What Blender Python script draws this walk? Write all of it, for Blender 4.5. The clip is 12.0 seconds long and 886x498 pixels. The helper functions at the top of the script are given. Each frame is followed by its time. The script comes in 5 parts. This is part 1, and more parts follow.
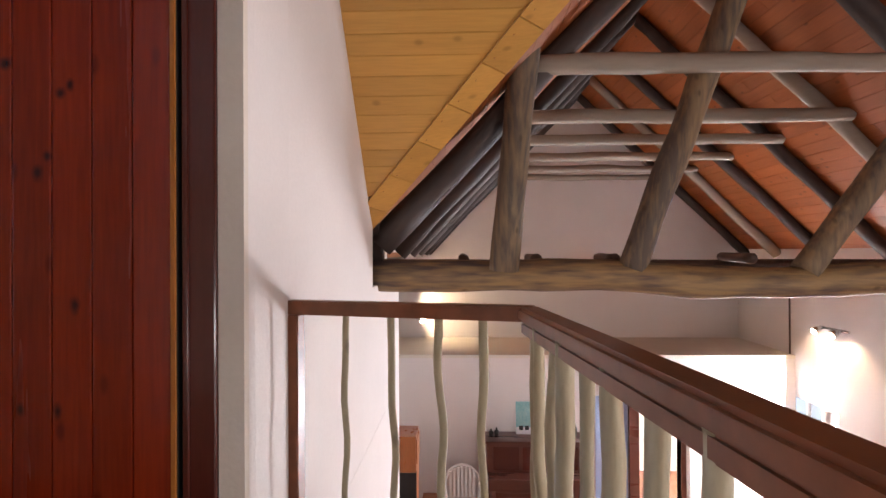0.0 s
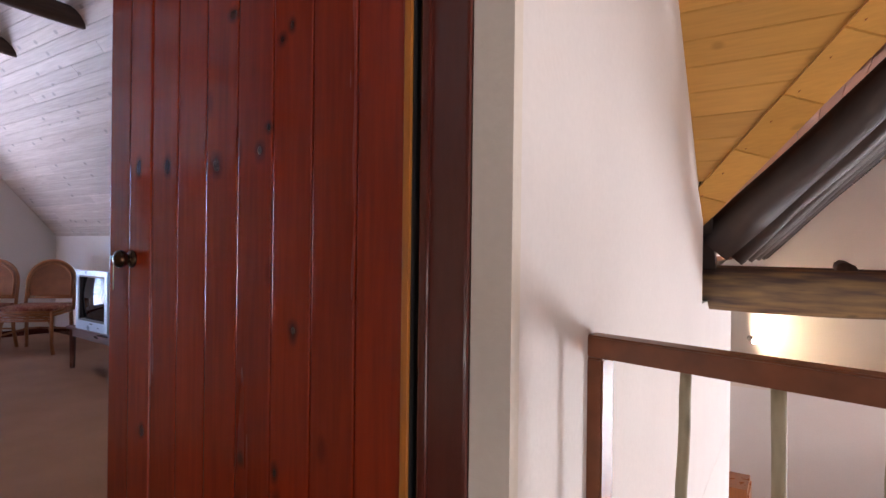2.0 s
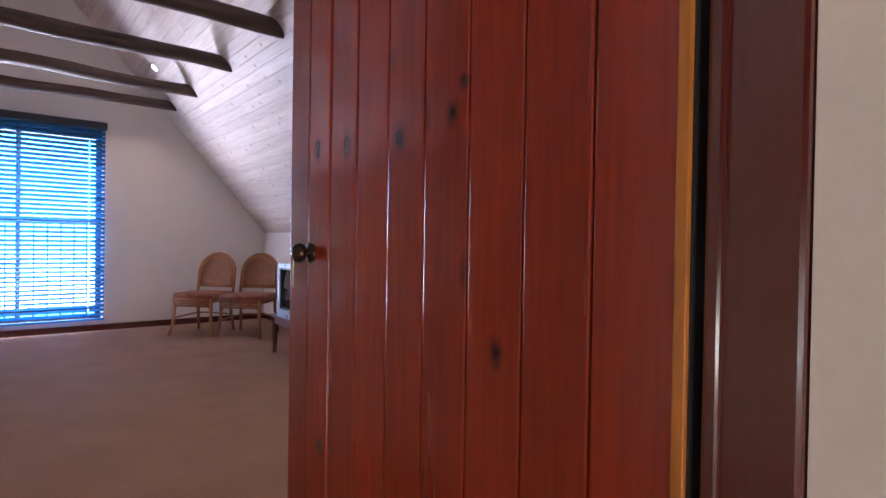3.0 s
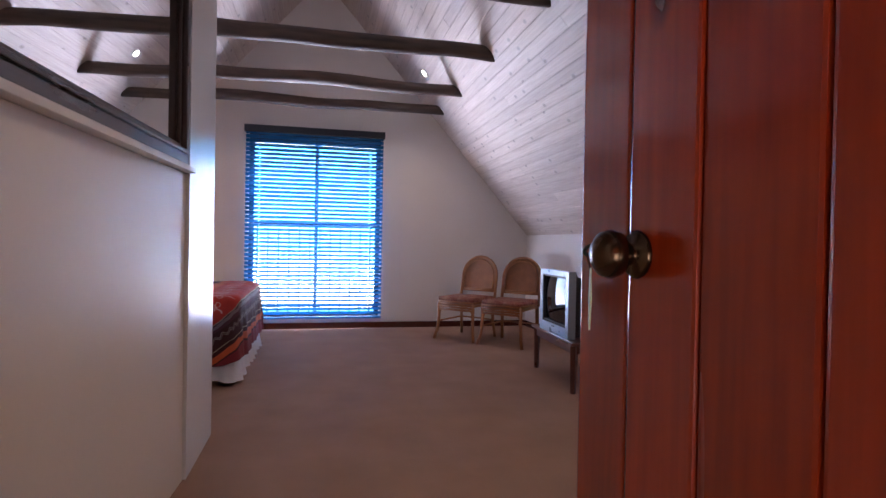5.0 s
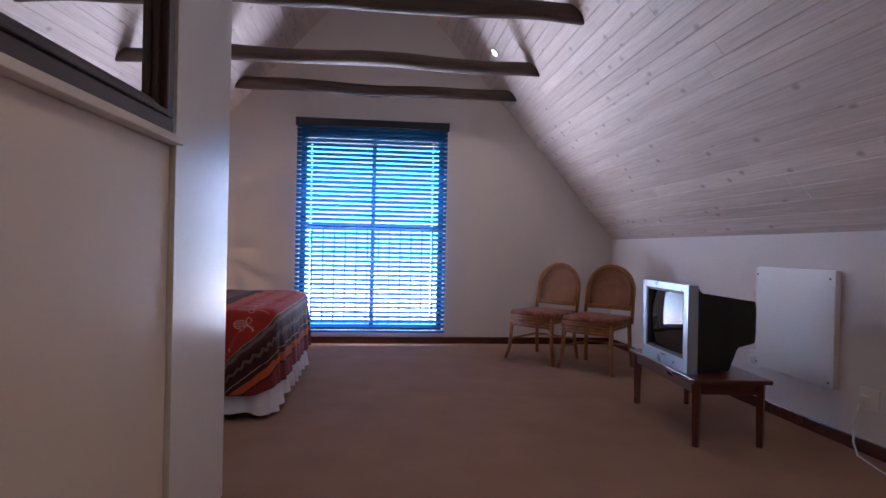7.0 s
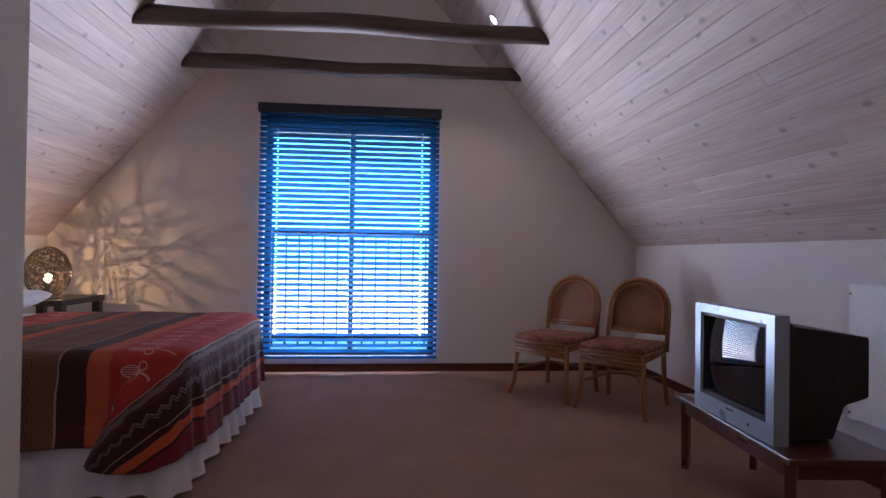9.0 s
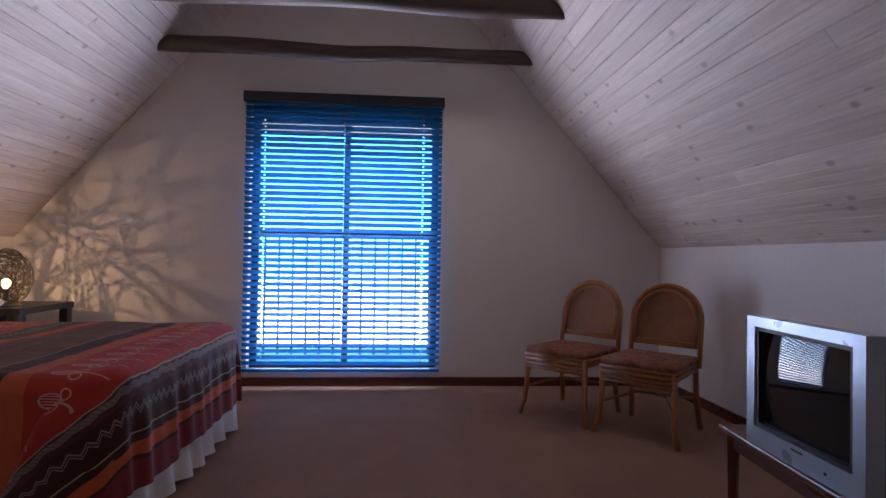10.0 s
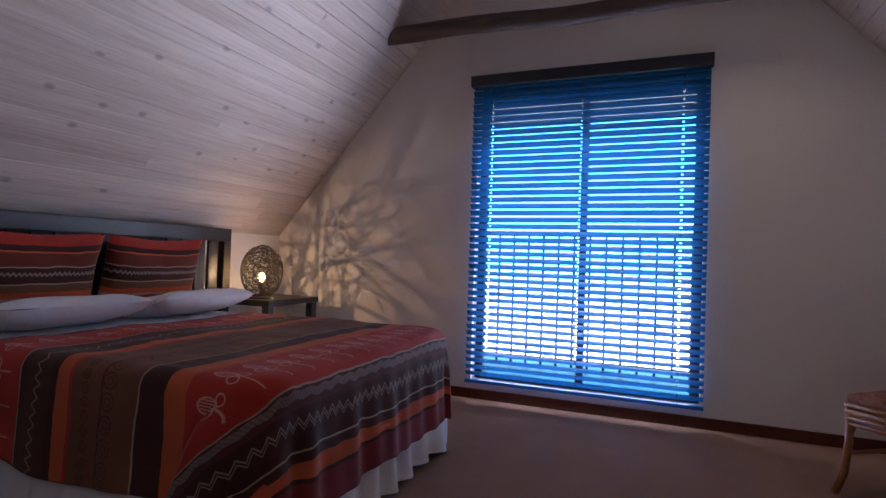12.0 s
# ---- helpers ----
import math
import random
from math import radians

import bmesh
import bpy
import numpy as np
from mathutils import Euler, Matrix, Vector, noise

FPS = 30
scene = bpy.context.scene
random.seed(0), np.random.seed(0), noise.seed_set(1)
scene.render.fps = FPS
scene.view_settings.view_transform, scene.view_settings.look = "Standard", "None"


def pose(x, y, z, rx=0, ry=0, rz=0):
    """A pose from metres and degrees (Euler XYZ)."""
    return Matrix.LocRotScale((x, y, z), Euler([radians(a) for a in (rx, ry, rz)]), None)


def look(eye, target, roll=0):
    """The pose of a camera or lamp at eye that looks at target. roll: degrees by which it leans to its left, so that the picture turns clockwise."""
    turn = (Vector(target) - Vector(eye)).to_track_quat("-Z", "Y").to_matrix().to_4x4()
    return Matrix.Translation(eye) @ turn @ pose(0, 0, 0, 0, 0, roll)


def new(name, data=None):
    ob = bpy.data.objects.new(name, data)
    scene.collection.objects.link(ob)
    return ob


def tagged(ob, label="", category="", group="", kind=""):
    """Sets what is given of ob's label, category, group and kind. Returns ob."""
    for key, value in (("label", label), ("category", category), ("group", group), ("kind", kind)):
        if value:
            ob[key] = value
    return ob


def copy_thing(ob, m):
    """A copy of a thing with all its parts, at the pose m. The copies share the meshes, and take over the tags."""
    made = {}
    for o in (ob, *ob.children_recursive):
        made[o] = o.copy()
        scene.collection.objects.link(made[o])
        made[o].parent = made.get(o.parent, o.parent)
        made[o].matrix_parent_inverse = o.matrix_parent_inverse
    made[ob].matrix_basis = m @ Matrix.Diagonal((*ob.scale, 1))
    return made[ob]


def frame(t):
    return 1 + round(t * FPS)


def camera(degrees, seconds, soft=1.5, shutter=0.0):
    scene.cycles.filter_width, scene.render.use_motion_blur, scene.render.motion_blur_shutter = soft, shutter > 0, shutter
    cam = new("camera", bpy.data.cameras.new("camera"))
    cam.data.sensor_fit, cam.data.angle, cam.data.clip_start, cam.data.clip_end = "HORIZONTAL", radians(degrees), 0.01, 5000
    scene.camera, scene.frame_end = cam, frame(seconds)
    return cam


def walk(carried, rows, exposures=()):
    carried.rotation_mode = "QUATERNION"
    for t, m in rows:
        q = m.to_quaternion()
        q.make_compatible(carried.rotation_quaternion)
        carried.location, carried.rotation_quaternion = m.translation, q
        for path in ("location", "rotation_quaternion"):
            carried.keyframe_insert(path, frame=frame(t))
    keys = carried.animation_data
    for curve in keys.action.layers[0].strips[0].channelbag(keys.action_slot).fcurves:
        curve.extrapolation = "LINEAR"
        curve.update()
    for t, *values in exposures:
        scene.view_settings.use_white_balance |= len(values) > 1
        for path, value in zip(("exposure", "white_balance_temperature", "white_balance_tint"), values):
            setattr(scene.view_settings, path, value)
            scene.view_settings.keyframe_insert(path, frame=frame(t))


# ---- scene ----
cam = camera(78.0, 12.0)
PATH = [
    (0, (0.128, -0.044, 1.088), (0.055, 1.955, 1.097), -0.3),
    (0.5, (0.068, 0.171, 1.102), (-0.14, 2.16, 1.114), -0.2),
    (1, (0.013, 0.372, 1.104), (-0.363, 2.336, 1.115), 0.1),
    (1.5, (-0.038, 0.545, 1.098), (-0.741, 2.417, 1.108), -0.2),
    (2, (-0.096, 0.645, 1.111), (-1.181, 2.325, 1.11), 0.7),
    (2.5, (-0.247, 0.751, 1.118), (-1.589, 2.234, 1.104), 0.7),
    (3, (-0.355, 0.818, 1.103), (-1.898, 2.091, 1.081), 0.9),
    (3.5, (-0.478, 0.919, 1.078), (-2.216, 1.911, 1.053), 0.6),
    (5.5, (-1.213, 1.131, 1.085), (-3.184, 1.469, 1.068), 1.2),
    (6, (-1.399, 1.183, 1.071), (-3.383, 1.433, 1.06), 1.1),
    (6.5, (-1.611, 1.173, 1.064), (-3.599, 1.393, 1.056), 1.2),
    (8.5, (-2.57, 1.293, 1.092), (-4.56, 1.488, 1.107), 1.0),
    (9, (-2.798, 1.419, 1.103), (-4.789, 1.606, 1.122), 0.9),
    (9.5, (-3.012, 1.488, 1.095), (-5.004, 1.665, 1.12), 0.9),
    (10, (-3.258, 1.523, 1.099), (-5.252, 1.672, 1.13), 0.9),
    (10.5, (-3.46, 1.608, 1.109), (-5.46, 1.627, 1.141), 1.0),
    (11, (-3.634, 1.687, 1.093), (-5.612, 1.395, 1.123), 1.3),
    (11.5, (-3.814, 1.672, 1.078), (-5.74, 1.132, 1.109), 1.5),
    (12, (-3.962, 1.611, 1.055), (-5.812, 0.852, 1.091), 1.9),
]
EXPOSURES = [(0.0, 0.7), (1.5, 0.7), (2.5, 0.92), (3.5, 1.2), (5.5, 0.63), (6.5, 0.42), (8.5, 0.2), (9.5, -0.03), (12.0, -0.27)]
walk(cam, [(t, look(e, g, r)) for t, e, g, r in PATH], [(t, stops, 6500, 16) for t, stops in EXPOSURES])

# ---- light: sky, sun ----
world = bpy.data.worlds.new("sky")
scene.world = world
world.use_nodes = True
wn = world.node_tree
sky = wn.nodes.new("ShaderNodeTexSky")
sky.sky_type = "NISHITA"
sky.sun_disc = False
SUN_EL, SUN_AZ = 55.0, 60.0          # elevation, direction to the sun from +x towards +y
sky.sun_elevation = radians(SUN_EL)
sky.sun_rotation = radians(90 - SUN_AZ)
wn.nodes["Background"].inputs["Strength"].default_value = 0.12
wn.links.new(sky.outputs[0], wn.nodes["Background"].inputs["Color"])
sun = new("sun", bpy.data.lights.new("sun", "SUN"))
sun.data.energy, sun.data.angle, sun.data.color = 3.5, radians(0.5), (1, 0.95, 0.86)
_d = Vector((math.cos(radians(SUN_AZ)) * math.cos(radians(SUN_EL)), math.sin(radians(SUN_AZ)) * math.cos(radians(SUN_EL)), math.sin(radians(SUN_EL))))
sun.matrix_world = look(_d * 40, (0, 0, 0))


def area_lamp(name, at, target, w, h, watts, color):
    ob = new(name, bpy.data.lights.new(name, "AREA"))
    ob.data.shape, ob.data.size, ob.data.size_y, ob.data.energy, ob.data.color = "RECTANGLE", w, h, watts, color
    ob.matrix_world = look(at, target)
    return ob


def point_lamp(name, at, watts, color, radius):
    ob = new(name, bpy.data.lights.new(name, "POINT"))
    ob.data.energy, ob.data.color, ob.data.shadow_soft_size = watts, color, radius
    ob.location = at
    return ob


def spot_lamp(name, at, target, watts, color, angle, radius=0.03, blend=0.6):
    ob = new(name, bpy.data.lights.new(name, "SPOT"))
    ob.data.energy, ob.data.color, ob.data.shadow_soft_size = watts, color, radius
    ob.data.spot_size, ob.data.spot_blend = radians(angle), blend
    ob.matrix_world = look(at, target)
    return ob


WARM = (1.0, 0.72, 0.42)
# daylight of the sliding door's opening, of the living room's window, and a side fill
area_lamp("door_daylight", (-7.99, 1.03, 1.08), (-4, 1.03, 1.08), 1.48, 1.8, 155, (0.68, 0.71, 0.92))
area_lamp("living_daylight", (4.84, 7.9, -1.4), (0, 6.5, -1.2), 1.3, 1.5, 520, (0.95, 0.97, 1.0))
# added fill from out of view, placed to light door and landing wall
area_lamp("living_side_fill", (4.93, -0.4, -0.2), (0, -0.4, -0.2), 2.4, 2.2, 105, (1.0, 0.96, 0.92))
# lamps of the rooms
point_lamp("table_lamp_light", (-7.24, -1.19, 0.9), 11, (1.0, 0.64, 0.32), 0.004)
for _x, _w in ((-7.13, 13), (-2.7, 34)):
    spot_lamp("downlight_light", (_x, 2.17, 2.93), (_x + 0.2, 1.85, 0), _w, (1.0, 0.78, 0.58), 130, 0.03, 1.0)
spot_lamp("wall_spot_light_a", (4.70, 7.05, -0.03), (4.95, 6.95, -0.5), 13, WARM, 120)
spot_lamp("wall_spot_light_b", (4.70, 7.4, -0.03), (4.95, 7.5, -0.4), 13, WARM, 120)
spot_lamp("gable_spot_light", (-0.7, 9.4, 0.0), (1.0, 9.75, 0.2), 38, WARM, 150)
# added fill from behind the landing, brightens the door; no source known there
area_lamp("landing_fill", (-0.03, -2.63, 0.75), (-0.03, 0, 0.75), 0.9, 1.3, 22, (1.0, 0.95, 0.9))


# ---- materials ----
def mat(name, base, rough=0.6, metal=0.0, vary=0.12, scale=6.0, grain=80.0, stretch=(1, 1, 1), bump=0.15, second=None, knots=0.0, island=0.0, obj_rand=0.0, coat=0.0, spec=0.5, rvary=0.1, contrast=0.18):
    m = bpy.data.materials.new(name)
    m.use_nodes = True
    n, l = m.node_tree.nodes, m.node_tree.links
    b = n["Principled BSDF"]
    b.inputs["Roughness"].default_value, b.inputs["Metallic"].default_value = rough, metal
    b.inputs["Coat Weight"].default_value = coat
    b.inputs["Coat Roughness"].default_value = 0.08
    b.inputs["Specular IOR Level"].default_value = spec
    tc = n.new("ShaderNodeTexCoord")
    mp = n.new("ShaderNodeMapping")
    mp.inputs["Scale"].default_value = stretch
    geo = n.new("ShaderNodeNewGeometry")
    add = n.new("ShaderNodeVectorMath"); add.operation = "ADD"
    sc = n.new("ShaderNodeVectorMath"); sc.operation = "SCALE"
    comb = n.new("ShaderNodeCombineXYZ")
    oi = n.new("ShaderNodeObjectInfo")
    rnd = n.new("ShaderNodeMath"); rnd.operation = "ADD"
    l.new(geo.outputs["Random Per Island"], rnd.inputs[0]); l.new(oi.outputs["Random"], rnd.inputs[1])
    for k in range(3):
        l.new(rnd.outputs[0], comb.inputs[k])
    l.new(comb.outputs[0], sc.inputs[0]); sc.inputs["Scale"].default_value = 37.0 if (island or obj_rand) else 0.0
    l.new(tc.outputs["Object"], mp.inputs["Vector"])
    l.new(mp.outputs[0], add.inputs[0]); l.new(sc.outputs[0], add.inputs[1])
    big = n.new("ShaderNodeTexNoise"); big.inputs["Scale"].default_value = scale; big.inputs["Detail"].default_value = 4
    fine = n.new("ShaderNodeTexNoise"); fine.inputs["Scale"].default_value = grain; fine.inputs["Detail"].default_value = 5
    l.new(add.outputs[0], big.inputs["Vector"]); l.new(add.outputs[0], fine.inputs["Vector"])
    ramp = n.new("ShaderNodeMix"); ramp.data_type = "RGBA"
    second = second or tuple(c * (1 - 2.2 * vary) for c in base)
    ramp.inputs["A"].default_value, ramp.inputs["B"].default_value = (*base, 1), (*second, 1)
    mix = n.new("ShaderNodeMath"); mix.operation = "MULTIPLY_ADD"
    mix.inputs[1].default_value, mix.inputs[2].default_value = 0.5, 0.0
    l.new(fine.outputs["Fac"], mix.inputs[0])
    mx2 = n.new("ShaderNodeMath"); mx2.operation = "MULTIPLY_ADD"; mx2.inputs[1].default_value = 0.5
    l.new(big.outputs["Fac"], mx2.inputs[0]); l.new(mix.outputs[0], mx2.inputs[2])
    con = n.new("ShaderNodeMapRange"); con.inputs["From Min"].default_value, con.inputs["From Max"].default_value = 0.5 - contrast, 0.5 + contrast
    l.new(mx2.outputs[0], con.inputs["Value"]); l.new(con.outputs["Result"], ramp.inputs["Factor"])
    colour = ramp.outputs["Result"]
    if knots:
        # knots: scattered dark spots, stretched along the grain
        along = stretch.index(min(stretch))
        ks = n.new("ShaderNodeSeparateXYZ"); l.new(tc.outputs["Object"], ks.inputs[0])
        across = 0 if along != 0 else 1
        ka = n.new("ShaderNodeMath"); ka.operation = "MULTIPLY_ADD"; ka.inputs[1].default_value = 8.0
        kb = n.new("ShaderNodeMath"); kb.operation = "MULTIPLY_ADD"; kb.inputs[1].default_value = 3.6
        l.new(ks.outputs[across], ka.inputs[0]); l.new(ks.outputs[along], kb.inputs[0])
        l.new(comb.outputs[0], ka.inputs[2]); l.new(sc.outputs[0], kb.inputs[2])
        kc = n.new("ShaderNodeCombineXYZ"); l.new(ka.outputs[0], kc.inputs[0]); l.new(kb.outputs[0], kc.inputs[1])
        vo = n.new("ShaderNodeTexVoronoi"); vo.voronoi_dimensions = "2D"; vo.inputs["Scale"].default_value = 1.0
        l.new(kc.outputs[0], vo.inputs["Vector"])
        kr = n.new("ShaderNodeMapRange"); kr.inputs["From Min"].default_value, kr.inputs["From Max"].default_value = 0.045, 0.12
        kr.inputs["To Min"].default_value, kr.inputs["To Max"].default_value = knots, 0.0
        l.new(vo.outputs["Distance"], kr.inputs["Value"])
        kt = n.new("ShaderNodeSeparateColor"); l.new(vo.outputs["Color"], kt.inputs[0])
        kq = n.new("ShaderNodeMath"); kq.operation = "GREATER_THAN"; kq.inputs[1].default_value = 0.62
        l.new(kt.outputs[0], kq.inputs[0])
        kz = n.new("ShaderNodeMath"); kz.operation = "MULTIPLY"
        l.new(kr.outputs["Result"], kz.inputs[0]); l.new(kq.outputs[0], kz.inputs[1])
        km = n.new("ShaderNodeMix"); km.data_type = "RGBA"
        km.inputs["B"].default_value = (*(c * 0.25 for c in base), 1)
        l.new(kz.outputs[0], km.inputs["Factor"]); l.new(colour, km.inputs["A"])
        colour = km.outputs["Result"]
    if island or obj_rand:
        hs = n.new("ShaderNodeHueSaturation")
        fr = n.new("ShaderNodeMath"); fr.operation = "FRACT"
        l.new(rnd.outputs[0], fr.inputs[0])
        vr = n.new("ShaderNodeMapRange")
        amount = island or obj_rand
        vr.inputs["To Min"].default_value, vr.inputs["To Max"].default_value = 1 - amount, 1 + amount
        l.new(fr.outputs[0], vr.inputs["Value"]); l.new(vr.outputs["Result"], hs.inputs["Value"])
        l.new(colour, hs.inputs["Color"]); colour = hs.outputs["Color"]
    l.new(colour, b.inputs["Base Color"])
    rr = n.new("ShaderNodeMapRange")
    rr.inputs["To Min"].default_value, rr.inputs["To Max"].default_value = max(0.02, rough - rvary), min(1, rough + rvary)
    l.new(big.outputs["Fac"], rr.inputs["Value"]); l.new(rr.outputs["Result"], b.inputs["Roughness"])
    if bump:
        bp = n.new("ShaderNodeBump"); bp.inputs["Strength"].default_value = bump; bp.inputs["Distance"].default_value = 0.01
        l.new(mx2.outputs[0], bp.inputs["Height"]); l.new(bp.outputs[0], b.inputs["Normal"])
    return m


def glow(name, color, strength):
    m = bpy.data.materials.new(name); m.use_nodes = True
    b = m.node_tree.nodes["Principled BSDF"]
    b.inputs["Base Color"].default_value = (*color, 1)
    b.inputs["Emission Color"].default_value, b.inputs["Emission Strength"].default_value = (*color, 1), strength
    return m


M_WALL = mat("white_plaster", (0.74, 0.70, 0.68), 0.75, vary=0.03, scale=2.5, grain=60, bump=0.25)
M_WALLB = mat("cream_plaster", (0.70, 0.64, 0.56), 0.7, vary=0.03, scale=2.5, grain=60, bump=0.25)
M_GLOSSWALL = mat("satin_white_paint", (0.74, 0.69, 0.64), 0.24, vary=0.012, scale=2.0, grain=60, bump=0.03, rvary=0.03, spec=0.13)
# half wall's paint with warm lamplight mixed into the colour
M_WARMLIT = mat("satin_paint_warm_lit", (0.74, 0.64, 0.55), 0.38, vary=0.012, scale=2.0, grain=60, bump=0.03, rvary=0.03)
M_CARPET = mat("brown_carpet", (0.38, 0.228, 0.158), 0.95, vary=0.12, scale=3, grain=420, bump=0.6, spec=0.1)
M_WASH = mat("whitewashed_pine", (0.66, 0.575, 0.52), 0.55, vary=0.10, scale=1.2, grain=14, stretch=(0.25, 6, 6), bump=0.1, knots=0.55, island=0.09, second=(0.47, 0.38, 0.335), contrast=0.15)
M_PINE = mat("varnished_yellow_pine", (0.58, 0.31, 0.075), 0.35, vary=0.10, scale=1.2, grain=14, stretch=(0.4, 6, 6), bump=0.06, knots=0.4, island=0.10)
M_ORANGE = mat("orange_pine", (0.30, 0.082, 0.019), 0.45, vary=0.12, scale=1.2, grain=14, stretch=(6, 0.4, 6), bump=0.06, knots=0.6, island=0.14)
ALONG_X, ALONG_Y, ALONG_Z = (0.35, 3.0, 3.0), (3.0, 0.35, 3.0), (3.0, 3.0, 0.35)
M_LOG = mat("weathered_log", (0.29, 0.185, 0.08), 0.7, vary=0.25, scale=0.9, grain=9, stretch=ALONG_X, bump=0.45, second=(0.075, 0.05, 0.045), knots=0.6, contrast=0.09)
M_LOGUP = mat("weathered_upright_log", (0.24, 0.165, 0.09), 0.7, vary=0.25, scale=0.9, grain=9, stretch=ALONG_Z, bump=0.45, second=(0.09, 0.07, 0.055), knots=0.6, contrast=0.09)
M_LOGDARK = mat("dark_log", (0.12, 0.075, 0.055), 0.6, vary=0.2, scale=1.2, grain=10, stretch=ALONG_Y, bump=0.4, second=(0.03, 0.018, 0.016))
M_LOGRAFTER = mat("dark_rafter_log", (0.055, 0.036, 0.028), 0.65, vary=0.2, scale=1.2, grain=10, stretch=(1.0, 3.0, 1.0), bump=0.4, second=(0.022, 0.015, 0.013))
M_LOGGREY = mat("grey_log", (0.30, 0.26, 0.21), 0.8, vary=0.2, scale=1.2, grain=10, stretch=ALONG_X, bump=0.4, second=(0.24, 0.20, 0.16))
M_DOOR = mat("red_varnished_board", (0.34, 0.031, 0.006), 0.25, vary=0.18, scale=1.4, grain=16, stretch=(6, 6, 0.35), bump=0.05, knots=0.5, obj_rand=0.12, coat=0.4)


def dark_knots(m, knots):
    """Dark upright oval knots at (x, z, half width, half height) of the object's own space."""
    n, l = m.node_tree.nodes, m.node_tree.links
    colour = n["Principled BSDF"].inputs["Base Color"].links[0].from_socket
    tc = n.new("ShaderNodeTexCoord")
    wob = n.new("ShaderNodeTexNoise"); wob.inputs["Scale"].default_value = 28
    l.new(tc.outputs["Object"], wob.inputs["Vector"])
    for x, z, w, h in knots:
        mp = n.new("ShaderNodeMapping")
        mp.inputs["Location"].default_value, mp.inputs["Scale"].default_value = (-x / w, 0, -z / h), (1 / w, 0, 1 / h)
        l.new(tc.outputs["Object"], mp.inputs["Vector"])
        ln = n.new("ShaderNodeVectorMath"); ln.operation = "LENGTH"; l.new(mp.outputs[0], ln.inputs[0])
        ad = n.new("ShaderNodeMath"); ad.operation = "MULTIPLY_ADD"; ad.inputs[1].default_value = 0.9
        l.new(wob.outputs["Fac"], ad.inputs[0]); l.new(ln.outputs["Value"], ad.inputs[2])
        mr = n.new("ShaderNodeMapRange"); mr.inputs["From Min"].default_value, mr.inputs["From Max"].default_value = 0.75, 1.7
        mr.inputs["To Min"].default_value, mr.inputs["To Max"].default_value = 0.85, 0.0
        l.new(ad.outputs[0], mr.inputs["Value"])
        mx = n.new("ShaderNodeMix"); mx.data_type = "RGBA"; mx.inputs["B"].default_value = (0.02, 0.008, 0.006, 1)
        l.new(mr.outputs["Result"], mx.inputs["Factor"]); l.new(colour, mx.inputs["A"])
        colour = mx.outputs["Result"]
    l.new(colour, n["Principled BSDF"].inputs["Base Color"])


dark_knots(M_DOOR, [(0.505, 1.283, 0.020, 0.030), (0.367, 1.302, 0.016, 0.022), (0.34, 1.345, 0.011, 0.015), (0.689, 1.294, 0.017, 0.030), (0.807, 1.298, 0.016, 0.026), (0.266, 0.953, 0.014, 0.024), (0.783, 0.666, 0.013, 0.020), (0.453, 1.592, 0.017, 0.018), (0.304, 1.51, 0.014, 0.016), (0.278, 1.534, 0.010, 0.018), (0.313, 0.671, 0.012, 0.022), (0.413, 0.678, 0.011, 0.018)])
M_FRAME = mat("dark_brown_gloss_paint", (0.09, 0.018, 0.012), 0.2, vary=0.1, scale=2, grain=30, stretch=(4, 4, 0.5), bump=0.05, coat=0.5)
M_RAIL = mat("brown_stained_rail", (0.24, 0.078, 0.03), 0.4, vary=0.2, scale=3, grain=20, stretch=(1, 1, 1), bump=0.08)
M_POLE = mat("peeled_pole", (0.44, 0.38, 0.25), 0.65, vary=0.12, scale=3, grain=30, stretch=(3, 3, 0.6), bump=0.2, knots=0.5, obj_rand=0.12)
M_MAHOG = mat("mahogany_wood", (0.12, 0.035, 0.022), 0.3, vary=0.15, scale=2, grain=18, stretch=(0.6, 4, 4), bump=0.04, coat=0.3)
M_BLACKWOOD = mat("black_stained_wood", (0.022, 0.016, 0.014), 0.4, vary=0.15, scale=3, grain=30, bump=0.08)
M_MIRRORFRAME = mat("dark_mirror_frame_wood", (0.045, 0.02, 0.013), 0.3, vary=0.2, scale=3, grain=30, stretch=(0.5, 4, 4), bump=0.06)
M_RATTAN = mat("honey_rattan", (0.42, 0.155, 0.045), 0.4, vary=0.2, scale=5, grain=50, bump=0.1, coat=0.2)
M_WEAVE = mat("woven_cane", (0.33, 0.125, 0.045), 0.6, vary=0.25, scale=8, grain=160, bump=0.4)
# bluish base carries the window's reflection on the silver front
M_SILVER = mat("window_tinted_silver_plastic", (0.36, 0.45, 0.56), 0.3, metal=0.35, vary=0.02, bump=0.0)
M_WHITEBOARD = mat("white_painted_board", (0.80, 0.79, 0.78), 0.45, vary=0.03, scale=3, grain=50, bump=0.08)
M_BLACKPL = mat("black_plastic", (0.012, 0.012, 0.014), 0.5, vary=0.1, grain=200, bump=0.05)
M_SCREEN = mat("dark_glass_screen", (0.012, 0.013, 0.016), 0.04, vary=0.0, bump=0.0, rvary=0.0, spec=0.6)
M_WHITEPL = mat("white_plastic", (0.78, 0.78, 0.76), 0.35, vary=0.02, bump=0.0)
M_SHEET = mat("white_cotton", (0.78, 0.77, 0.80), 0.9, vary=0.03, scale=4, grain=90, bump=0.25)
M_BRASS = mat("dark_bronze", (0.10, 0.06, 0.035), 0.22, metal=0.9, vary=0.1, bump=0.0)
M_CHROME = mat("chrome", (0.7, 0.7, 0.7), 0.15, metal=1.0, vary=0.0, bump=0.0)
